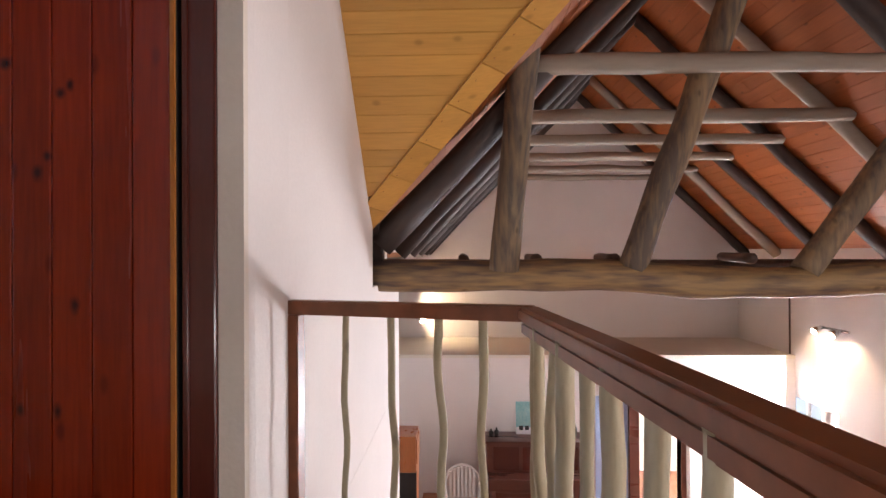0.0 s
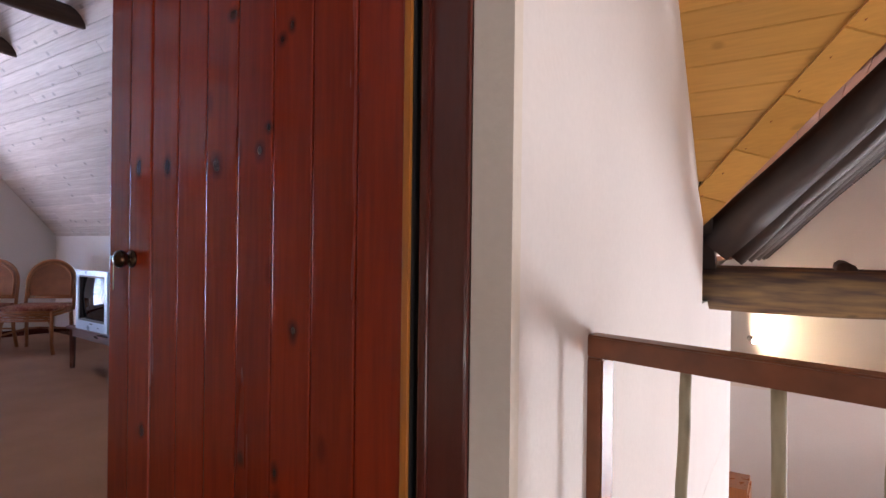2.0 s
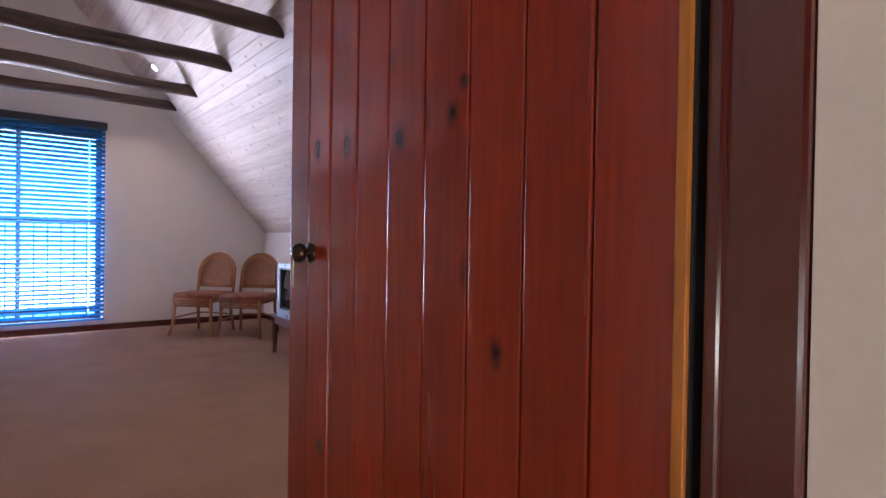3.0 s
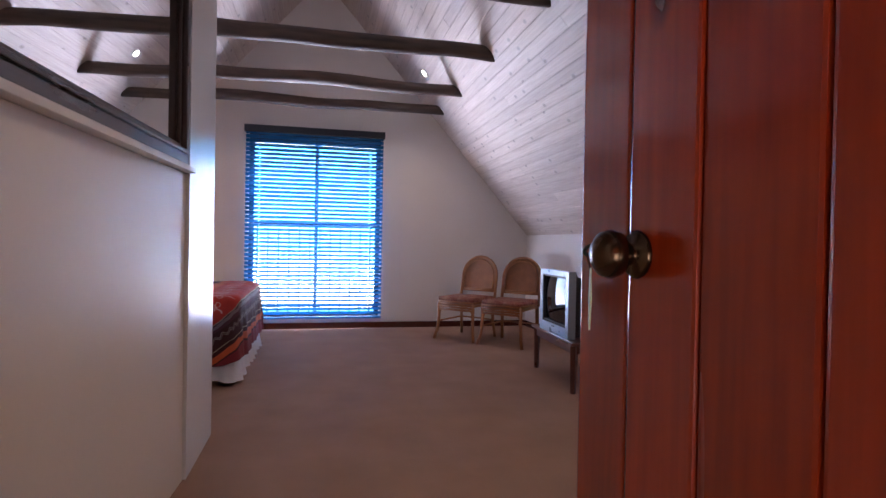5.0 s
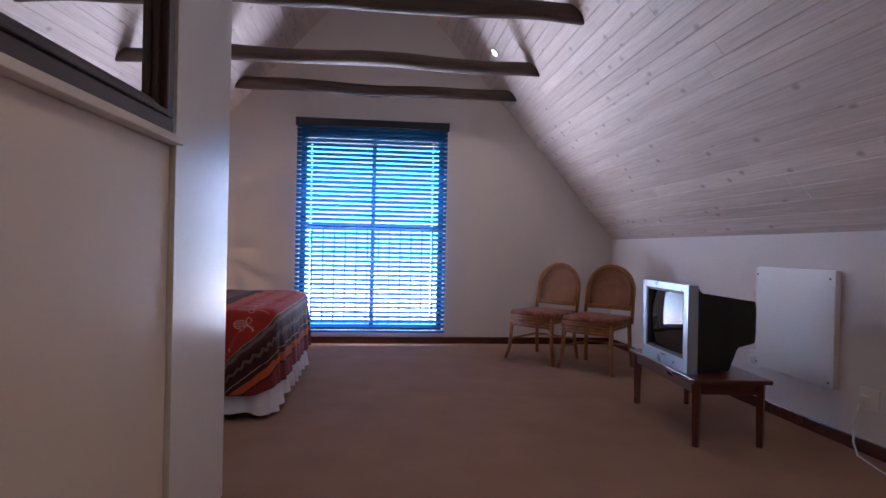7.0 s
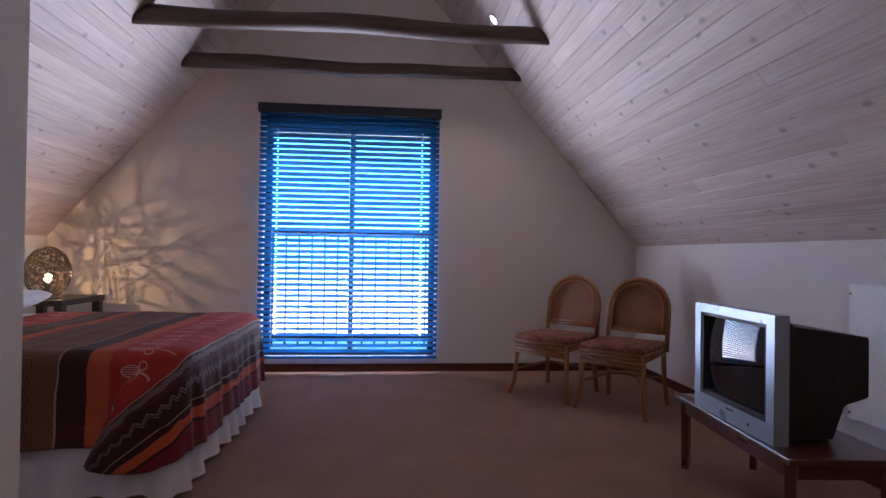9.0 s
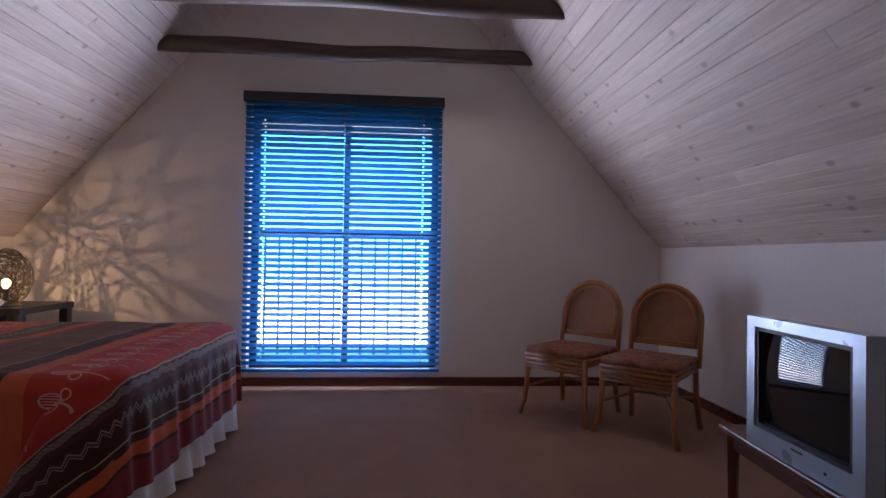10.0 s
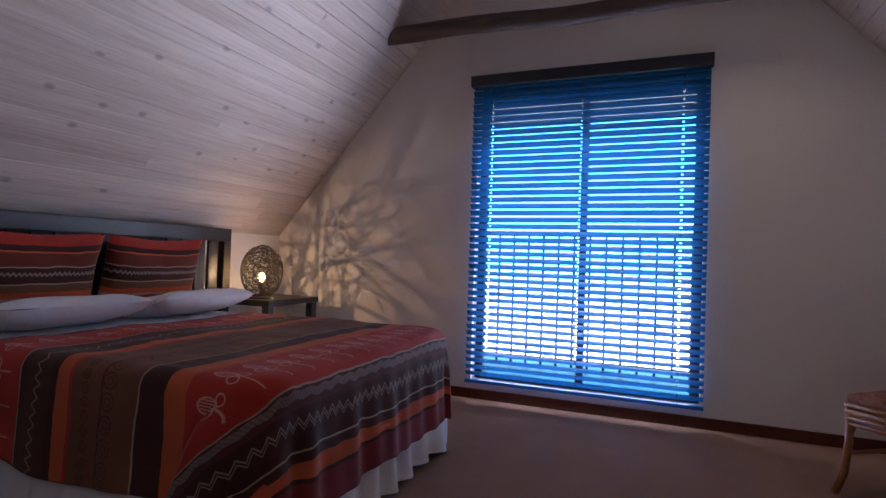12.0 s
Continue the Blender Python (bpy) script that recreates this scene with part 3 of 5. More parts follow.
add_prism(bm, [(LX1 + 0.4, -2.8, east_z(LX1 + 0.4) + 0.05), (RX, -2.8, RZ + 0.05), (RX, -2.8, RZ + 0.15), (LX1 + 0.4, -2.8, east_z(LX1 + 0.4) + 0.15)], (0, GY + 3.0, 0))
add_prism(bm, [(WEST - 0.3, 4.45, west_z(WEST - 0.3) + 0.05), (RX, 1.75, RZ + 0.05), (RX, GY + 0.2, RZ + 0.05), (WEST - 0.3, GY + 0.2, west_z(WEST - 0.3) + 0.05)], (0, 0, 0.1))
structure("roof_living", bm, M_BLACKWOOD, "dark roof covering over the living room", "roof")
bm = bmesh.new()
add_prism(bm, [(FACE, YN + 0.1, roof_z(YN) + 0.09), (FACE, RIDGE_Y, RIDGE_Z + 0.09), (RX + 0.3, RIDGE_Y, RIDGE_Z + 0.09), (RX + 0.1, 1.35, roof_z(1.35) + 0.09)], (0, 0, 0.06))
add_prism(bm, [(FACE, -2.8, roof_z(-2.8) + 0.09), (FACE, RIDGE_Y, RIDGE_Z + 0.09), (RX + 0.3, RIDGE_Y, RIDGE_Z + 0.09), (RX + 0.3, -2.8, RZ + 0.2)], (0, 0, 0.06))
structure("roof_landing", bm, M_BLACKWOOD, "dark roof covering over the landing", "roof")

# board strip along the valley, then rafters
strip = []
bm = bmesh.new()
ys = [YN - 0.03 - 0.16 * i for i in range(16)]
for ya, yb in zip(ys, ys[1:]):
    p0, p1 = Vector((valley_x(ya) - 0.08, ya, roof_z(ya) - 0.03)), Vector((valley_x(yb) - 0.08, yb, roof_z(yb) - 0.03))
    q0, q1 = Vector((valley_x(ya) + 0.06, ya + 0.09, roof_z(ya) - 0.07)), Vector((valley_x(yb) + 0.06, yb + 0.09, roof_z(yb) - 0.07))
    g = (p1 - p0) * 0.015
    add_prism(bm, [p0 + g, p1 - g, q1 - g, q0 + g], (0.01, 0.015, 0.03))
structure("ceiling_valley", bm, M_PINE, "short pine boards along the valley of the roof", "ceiling")

RAFTERS = (4.02, 5.2, 6.28, 7.42, 8.5, 9.42)
for i, y in enumerate(RAFTERS):
    r = 0.105 if i == 0 else 0.075
    up = 0.07 if i == 0 else 0.0
    tagged(part("log_rafter", log_mesh((FACE + 0.02, y - up, 1.07 + up), (RX, y - up, RZ - 0.09 + up), r, r * 0.85, 30 + i, 0.04), M_LOGRAFTER, None, "", True), "dark weathered log rafter on the western roof slope", "rafter", "living room rafters")
    tagged(part("log_rafter", log_mesh((LX1 - 0.02, y, EAVE - 0.08), (RX, y, RZ - 0.09), r, r * 0.85, 40 + i, 0.04), M_LOGGREY if i % 3 == 1 else M_LOGRAFTER, None, "", True), "weathered log rafter on the eastern roof slope", "rafter", "living room rafters")
    zc = 2.42 if i == 0 else 2.34
    x0, x1 = RX - (RZ - zc) / 0.95 - 0.02, RX + (RZ - zc) / LS + 0.02
    tagged(part("log_collar", log_mesh((x0, y - 0.12, zc), (x1, y - 0.12, zc - 0.02), 0.075 - 0.004 * i, 0.065 - 0.004 * i, 50 + i, 0.05), M_LOGGREY, None, "", True), "pale grey log collar tie across the roof", "beam", "living room collar ties")
tagged(part("log_tie_beam", log_mesh((FACE - 0.06, 4.08, 0.91), (LX1 + 0.05, 4.08, 0.86), 0.122, 0.115, 71, 0.07, 40, 16, 0.16), M_LOG, None, "", True), "thick bark-stripped log tie beam spanning the living room", "beam")
for i, (a, b, r) in enumerate((((0.43, 3.98, 0.95), (0.63, 3.66, 3.2), 0.108), ((1.37, 4.05, 0.95), (2.21, 4.0, 3.2), 0.105), ((2.62, 4.05, 0.93), (3.75, 4.05, 2.45), 0.10))):
    tagged(part("log_strut", log_mesh(a, b, r, r * 0.95, 80 + i, 0.022, 24, 14, 0.12), M_LOGUP, None, "", True), "weathered knotty log strut standing on the tie beam", "post", "roof struts")
for i, x in enumerate((0.13, 0.70, 1.30, 2.35)):
    tagged(part("pole_end", log_mesh((x, 4.24, 1.02), (x, 4.75, 1.03), 0.045, 0.04, 90 + i, 0.0, 6, 10), M_LOGDARK, None, "", True), "short dark pole end resting behind the tie beam", "pole", "pole ends")
tagged(part("log_wall_plate", log_mesh((WEST - 0.1, 4.76, 0.97), (LX1, 4.76, 0.95), 0.05, 0.05, 99, 0.02, 14, 8), M_LOGDARK, None, "", True), "thin dark pole behind the tie beam", "beam")

# landing rail of flat stained timber with crooked pole balusters
railing = thing("landing_railing", "brown stained landing rail with crooked peeled-pole balusters", "railing")
C0, C1, C2 = Vector((FACE, 1.925, 0)), Vector((0.335, 1.70, 0)), Vector((0.515, 0.10, 0))
RT = 0.915


def rail_bar(name, a, b, w, z0, z1, bevel):
    d = (b - a).normalized(); s = Vector((-d.y, d.x, 0)) * (w / 2)
    bm = bmesh.new()
    add_prism(bm, [a + s + Vector((0, 0, z0)), b + s + Vector((0, 0, z0)), b - s + Vector((0, 0, z0)), a - s + Vector((0, 0, z0))], (0, 0, z1 - z0))
    bmesh.ops.bevel(bm, geom=bm.edges[:], offset=bevel, segments=2, affect="EDGES")
    return part(name, bm, M_RAIL, railing)


rail_bar("handrail", C0, C1 + (C1 - C0).normalized() * 0.02, 0.055, RT - 0.05, RT, 0.004)
rail_bar("handrail", C1, C2, 0.075, RT - 0.048, RT - 0.003, 0.01)
rail_bar("rail_moulding", C1, C2, 0.05, RT - 0.09, RT - 0.05, 0.006)
rail_bar("newel", C0 + Vector((0.002, 0, 0)), C0 + Vector((0.047, -0.01, 0)), 0.055, -0.2, RT - 0.052, 0.004)
rail_bar("newel", C2, C2 + (C2 - C1).normalized() * 0.06, 0.075, -0.2, RT - 0.05, 0.004)
rail_bar("bottom_rail", C0 + Vector((0.05, -0.01, 0)), C1, 0.05, 0.05, 0.09, 0.004)
rail_bar("bottom_rail", C1, C2, 0.05, 0.05, 0.09, 0.004)
_r = random.Random(8)
for a, b, fr in ((C0, C1, (0.25, 0.47, 0.665, 0.83)), (C1, C2, (0.03, 0.10, 0.17, 0.25, 0.335, 0.43, 0.54, 0.655, 0.78, 0.91))):
    for f in fr:
        p = a.lerp(b, f)
        sd = _r.uniform(0, 50)
        pts = log_points((p.x, p.y, 0.07), (p.x + _r.uniform(-0.012, 0.012), p.y, RT - 0.045), 14, 0.032, sd)
        rad = _r.uniform(0.0115, 0.016) if a is C0 else _r.uniform(0.016, 0.022)
        part("baluster", add_tube(bmesh.new(), pts, rad, 10, True, sd, 0.3), M_POLE, railing, "", True)

# sconces, cable, window of the living room
sconce = thing("wall_spotlights", "pair of lit chrome spotlights on the living room wall", "wall lamp")
part("bar", add_tube(bmesh.new(), [(LX1 - 0.03, 6.95, 0.05), (LX1 - 0.03, 7.5, 0.05)], 0.018, 10), M_CHROME, sconce, "", True)
for y in (7.05, 7.4):
    head = part("spot_head", add_tube(bmesh.new(), [(LX1 - 0.05, y, 0.06), (LX1 - 0.12, y, 0.03), (LX1 - 0.17, y, 0.0)], [0.02, 0.045, 0.05], 14), M_CHROME, sconce, "", True)
    part("bulb", add_tube(bmesh.new(), [(LX1 - 0.165, y, -0.0), (LX1 - 0.185, y, -0.012)], [0.046, 0.03], 14), M_SPOTGLOW, head, "lit bulb", True)
spot = thing("gable_spotlight", "small lit spotlight at the foot of the gable wall", "wall lamp")
head = part("spot_head", add_tube(bmesh.new(), [(-0.62, 9.0, -0.02), (-0.55, 8.95, -0.05)], [0.03, 0.05], 14), M_CHROME, spot, "", True)
part("bulb", add_tube(bmesh.new(), [(-0.55, 8.95, -0.05), (-0.53, 8.93, -0.06)], [0.046, 0.03], 14), M_SPOTGLOW, head, "lit bulb", True)
tagged(part("hanging_cord", add_tube(bmesh.new(), [(LX1 - 0.02, 8.2, 0.9), (LX1 - 0.02, 8.2, -0.75)], 0.012, 6), M_LOGDARK), "thin dark cord hanging down the wall", "cord")
win = thing("window_1", "bright living room window with white frame and pale curtain", "window", kind="structure")
for y0, y1, z0, z1 in ((7.2, 7.25, -2.15, -1.02), (8.6, 8.65, -2.15, -1.02), (7.25, 8.6, -1.07, -1.02), (7.25, 8.6, -2.15, -2.1), (7.9, 7.94, -2.1, -1.07)):
    part("window_frame", B(LX1 + 0.05, LX1 + 0.1, y0, y1, z0, z1), M_WHITEPL, win)
pane = part("pane", B(LX1 + 0.07, LX1 + 0.075, 7.25, 8.6, -2.1, -1.07), M_GLASS, win); pane.visible_shadow = False
part("curtain", add_tube(bmesh.new(), [(LX1 + 0.03, 7.4, -2.1), (LX1 + 0.03, 7.4, -1.05)], 0.09, 12), M_SHEET, win, "pale drawn-back curtain")

# unseen window, added round the side fill lamp
added_side_win = thing("window_3", "unseen wide white-framed window added opposite the landing for the side fill", "window", kind="structure")
for y0, y1, z0, z1 in ((-1.6, -1.54, -1.3, 0.9), (0.74, 0.8, -1.3, 0.9), (-1.54, 0.74, 0.84, 0.9), (-1.54, 0.74, -1.3, -1.24), (-0.43, -0.37, -1.24, 0.84)):
    part("window_frame", B(LX1 + 0.08, LX1 + 0.13, y0, y1, z0, z1), M_WHITEPL, added_side_win)
pane = part("pane", B(LX1 + 0.1, LX1 + 0.105, -1.54, 0.74, -1.24, 0.84), M_GLASS, added_side_win); pane.visible_shadow = False

# unseen window, added round the landing's fill lamp
added_end_win = thing("window_4", "unseen white-framed window added behind the landing for the fill lamp", "window", kind="structure")
for x0, x1, z0, z1 in ((-0.48, -0.43, 0.1, 1.4), (0.37, 0.42, 0.1, 1.4), (-0.43, 0.37, 1.35, 1.4), (-0.43, 0.37, 0.1, 0.15)):
    part("window_frame", B(x0, x1, -2.76, -2.71, z0, z1), M_WHITEPL, added_end_win)
pane = part("pane", B(-0.43, 0.37, -2.74, -2.735, 0.15, 1.35), M_GLASS, added_end_win); pane.visible_shadow = False

# doorway beside the piano
structure("door_frame_living", add_box(add_box(bmesh.new(), DX0 - 0.14, DX0, LY1 - 0.06, LY1 + 0.15, LOW, LOW + 2.1), DX1, DX1 + 0.07, LY1 - 0.02, LY1 + 0.15, LOW, LOW + 2.1), M_MAHOG, "dark timber door posts beside the piano", "door frame")
open_door = thing("door_2", "white panel door standing open below", "door", kind="structure")
part("door_leaf", B(DX1 + 0.08, DX1 + 0.85, LY1 - 0.12, LY1 - 0.08, LOW, LOW + 2.0, bevel=0.004), M_WHITEPL, open_door)
structure("trim_blue_panel", B(2.06, DX0 - 0.15, LY1 - 0.012, LY1 - 0.002, LOW, LOW + 1.75), mat("pale_blue_paint", (0.35, 0.48, 0.72), 0.6, vary=0.04), "pale blue painted wall panel beside the doorway", "trim")

# upright piano with a seascape painting and ornaments
piano = thing("upright_piano", "dark mahogany upright piano against the white wall", "piano")
PX0, PX1, PZ = 0.44, 1.82, LOW + 1.22
part("case", B(PX0, PX1, LY1 - 0.42, LY1 - 0.02, LOW + 0.02, PZ - 0.03, bevel=0.008), M_MAHOG, piano)
part("lid", B(PX0 - 0.03, PX1 + 0.03, LY1 - 0.45, LY1 - 0.005, PZ - 0.03, PZ, bevel=0.006), M_MAHOG, piano)
part("keyboard_shelf", B(PX0 + 0.02, PX1 - 0.02, LY1 - 0.66, LY1 - 0.42, LOW + 0.62, LOW + 0.78, bevel=0.01), M_MAHOG, piano)
for x in (PX0 + 0.05, PX1 - 0.11):
    part("leg", B(x, x + 0.06, LY1 - 0.64, LY1 - 0.58, LOW, LOW + 0.62, bevel=0.008), M_MAHOG, piano)
for i in range(3):
    x = PX0 + 0.1 + i * 0.41
    part("panel", B(x, x + 0.36, LY1 - 0.432, LY1 - 0.42, LOW + 0.82, PZ - 0.08, bevel=0.005), M_FRAME, piano)
art = thing("painting", "unframed teal seascape painting with white boats, leaning on the piano", "painting")
M_ART = mat("teal_sea_paint", (0.16, 0.42, 0.46), 0.6, vary=0.2, scale=5, grain=40, second=(0.35, 0.55, 0.55))
T = Matrix.Translation((1.13, LY1 - 0.12, PZ)) @ pose(0, 0, 0, -8, 0, 0)
part("canvas", B(-0.24, 0.24, -0.012, 0.012, 0.0, 0.46, turn=T), M_ART, art)
part("painted_foreground", B(-0.24, 0.24, -0.016, -0.0125, 0.0, 0.1, turn=T), M_SHEET, art, "pale painted beach strip")
for i in range(5):
    part("painted_boat", B(-0.2 + i * 0.085, -0.14 + i * 0.085, -0.019, -0.0165, 0.06, 0.12, turn=T), M_BLACKPL, art, "dark painted boat")
for x, h in ((0.52, 0.1), (0.6, 0.12), (1.62, 0.16), (1.72, 0.2)):
    tagged(part("ornament", add_tube(bmesh.new(), [(x, LY1 - 0.2, PZ), (x, LY1 - 0.2, PZ + h * 0.6), (x, LY1 - 0.2, PZ + h * 0.75), (x, LY1 - 0.2, PZ + h)], [0.03, 0.035, 0.014, 0.012], 12), M_BLACKWOOD, None, "", True), "small dark bottle-shaped ornament on the piano", "ornament", "piano ornaments")


def plastic_chair(at, rz):
    c = thing("plastic_chair", "white moulded plastic garden chair with slatted back", "chair", at, rz)
    part("seat", B(-0.23, 0.23, -0.24, 0.2, 0.40, 0.43, bevel=0.012), M_WHITEPL, c)
    for x in (-0.22, 0.22):
        part("leg", add_tube(bmesh.new(), [(x * 1.1, -0.27, 0), (x, -0.22, 0.41)], 0.022, 8), M_WHITEPL, c)
        part("leg", add_tube(bmesh.new(), [(x * 1.1, 0.26, 0), (x, 0.19, 0.41)], 0.022, 8), M_WHITEPL, c)
        part("armrest", add_tube(bmesh.new(), [(x * 1.15, -0.24, 0.42), (x * 1.2, -0.24, 0.62), (x * 1.2, 0.1, 0.64), (x * 1.1, 0.22, 0.62)], 0.02, 8), M_WHITEPL, c)
    arch = [(-0.23, 0.2, 0.43)] + [(0.25 * -math.cos(a), 0.2 + 0.1 * math.sin(a), 0.62 + 0.24 * math.sin(a)) for a in [math.pi * k / 12 for k in range(13)]] + [(0.23, 0.2, 0.43)]
    part("back_frame", add_tube(bmesh.new(), arch, 0.022, 8), M_WHITEPL, c, "", True)
    for k in range(-3, 4):
        x = k * 0.055
        part("back_slat", B(x - 0.017, x + 0.017, 0.22, 0.232, 0.43, 0.62 + 0.24 * math.sqrt(max(0.05, 1 - (x / 0.25) ** 2)), turn=None), M_WHITEPL, c)
    return c


plastic_chair((0.13, LY1 - 0.66, LOW), 8)

# cabinet with lamp light on it, and side table
cab = thing("wooden_cabinet", "orange varnished wooden cabinet in the living room corner", "cabinet")
M_ORWOOD = mat("orange_varnished_wood", (0.42, 0.14, 0.04), 0.3, vary=0.15, scale=2, grain=20, stretch=(4, 4, 0.6))
part("body", B(-1.05, -0.48, LY1 - 1.25, LY1 - 0.8, LOW, LOW + 1.55, bevel=0.006), M_ORWOOD, cab)
# no recess here: a black block imitates the shelf's shade
part("shelf_opening", B(-1.02, -0.475, LY1 - 1.262, LY1 - 1.2, LOW + 0.75, LOW + 1.1), M_BLACKWOOD, cab, "black block put in for the shade of an open shelf")
part("side_panel", B(-0.479, -0.465, LY1 - 1.22, LY1 - 0.83, LOW + 1.2, LOW + 1.5), M_ORWOOD, cab)
tbl = thing("side_table", "small orange-brown wooden side table", "table")
part("tabletop", B(-0.44, -0.19, LY1 - 1.0, LY1 - 0.55, LOW + 0.5, LOW + 0.54, bevel=0.004), M_ORWOOD, tbl)
for x in (-0.43, -0.24):
    for y in (LY1 - 0.98, LY1 - 0.61):
        part("leg", B(x, x + 0.04, y, y + 0.04, LOW, LOW + 0.5), M_ORWOOD, tbl)

# ---- outside of the bedroom's sliding door ----
structure("ground", B(-2000, 2000, -2000, 2000, LOW - 0.6, LOW - 0.25), M_SAND, "pale sandy ground round the house", "ground")
structure("balcony_floor", B(-9.6, XW - 0.225, -1.0, 3.0, -0.2, 0.05), M_TILE, "tiled balcony slab", "floor")
structure("roof_eave", B(-9.35, XW - 0.225, -1.6, 3.6, 2.44, 2.56), M_BLACKWOOD, "dark boarded eave over the balcony", "roof")
balustrade = thing("balcony_railing", "dark metal balcony railing with vertical bars", "railing")
part("top_rail", B(-9.22, -9.16, -1.0, 3.0, 1.30, 1.345), M_ALU, balustrade)
part("bottom_rail", B(-9.21, -9.17, -1.0, 3.0, 0.12, 0.15), M_ALU, balustrade)
for i in range(28):
    y = -0.95 + i * 0.145
    part("baluster", B(-9.2, -9.18, y, y + 0.022, 0.05, 1.30), M_ALU, balustrade)


def backdrop_material():
    m = bpy.data.materials.new("bright_sky_distance"); m.use_nodes = True
    n, l = m.node_tree.nodes, m.node_tree.links
    tc = n.new("ShaderNodeTexCoord"); sp = n.new("ShaderNodeSeparateXYZ")
    l.new(tc.outputs["Object"], sp.inputs[0])
    mr = n.new("ShaderNodeMapRange"); mr.inputs["From Min"].default_value, mr.inputs["From Max"].default_value = -3.0, 7.0
    l.new(sp.outputs["Z"], mr.inputs["Value"])
    cr = n.new("ShaderNodeValToRGB")
    cr.color_ramp.elements[0].color = (1.0, 1.0, 1.0, 1)
    cr.color_ramp.elements[1].color = (0.04, 0.42, 1.0, 1)
    for at, col in ((0.2, (1.0, 1.0, 1.0)), (0.29, (0.5, 0.85, 1.0)), (0.38, (0.14, 0.68, 1.0)), (0.6, (0.08, 0.52, 1.0))):
        e = cr.color_ramp.elements.new(at); e.color = (*col, 1)
    l.new(mr.outputs["Result"], cr.inputs["Fac"])
    b = n["Principled BSDF"]; b.inputs["Base Color"].default_value = (0, 0, 0, 1)
    l.new(cr.outputs["Color"], b.inputs["Emission Color"]); b.inputs["Emission Strength"].default_value = 12.0
    return m


structure("backdrop", B(-22.5, -22, -45, 45, -3.0, 22), backdrop_material(), "hazy bright sky over pale distance", "backdrop")

# sliding door
slide = thing("window_2", "bronze aluminium sliding glass door behind the blind", "window", kind="structure")
FX0, FX1 = XW - 0.13, XW - 0.08
for y0, y1, z0, z1 in ((WY0, WY0 + 0.06, WZ0, WZ1), (WY1 - 0.06, WY1, WZ0, WZ1), (WY0 + 0.06, WY1 - 0.06, WZ1 - 0.13, WZ1), (WY0 + 0.06, WY1 - 0.06, WZ0, WZ0 + 0.05), (1.015, 1.065, WZ0 + 0.05, WZ1 - 0.06)):
    part("window_frame", B(FX0, FX1, y0, y1, z0, z1, bevel=0.003), M_ALU, slide)
for y0, y1 in ((WY0 + 0.06, 1.015), (1.065, WY1 - 0.06)):
    pane = part("pane", B(XW - 0.107, XW - 0.103, y0, y1, WZ0 + 0.05, WZ1 - 0.06), M_GLASS, slide)
    pane.visible_shadow = False

# venetian blind hung on the wall before the opening
blind = thing("venetian_blind", "lowered slatted blind with tilted slats, the blue daylight glow put into their colour", "blind", (XW + 0.045, 1.03, 0))
part("headrail", B(-0.03, 0.04, -0.835, 0.835, 2.372, 2.455, bevel=0.004), M_ALU, blind)
BT, BB, PITCH, TILT_DEG = 2.372, 0.175, 0.0505, 46.0
CORDS = (-0.66, 0.0, 0.66)
bm = bmesh.new()
# a shallow crowned slat with three slots for the cords
sec = [(-0.025, 0.0), (-0.0075, 0.0028), (0.0075, 0.0028), (0.025, 0.0)]
for (xa, za), (xb, zb) in zip(sec, sec[1:]):
    cuts = [-0.82, 0.82]
    if xa < 0 < xb:
        cuts = [-0.82] + [y + d for y in CORDS for d in (-0.007, 0.007)] + [0.82]
    for ya, yb in zip(cuts[::2], cuts[1::2]):
        add_prism(bm, [(xa, ya, za), (xb, ya, zb), (xb, ya, zb - 0.0024), (xa, ya, za - 0.0024)], (0, yb - ya, 0))
slat_mesh = mesh_of("slat", bm, M_SLAT)
for i in range(int((BT - BB) / PITCH) + 1):
    ob = new("slat", slat_mesh); ob.parent = blind
    ob.matrix_basis = pose(0, 0, BT - i * PITCH, 0.1 * math.sin(i * 2.3), -TILT_DEG - 0.8 * math.sin(i * 1.7), 0)
part("bottom_bar", B(-0.02, 0.02, -0.82, 0.82, BB - 0.045, BB - 0.02, bevel=0.003), M_SLAT, blind)
for y in CORDS:
    for dx in (-0.02, 0.02):
        part("ladder_cord", add_tube(bmesh.new(), [(dx, y, BB - 0.02), (dx, y, 2.38)], 0.0012, 5), M_ALU, blind)

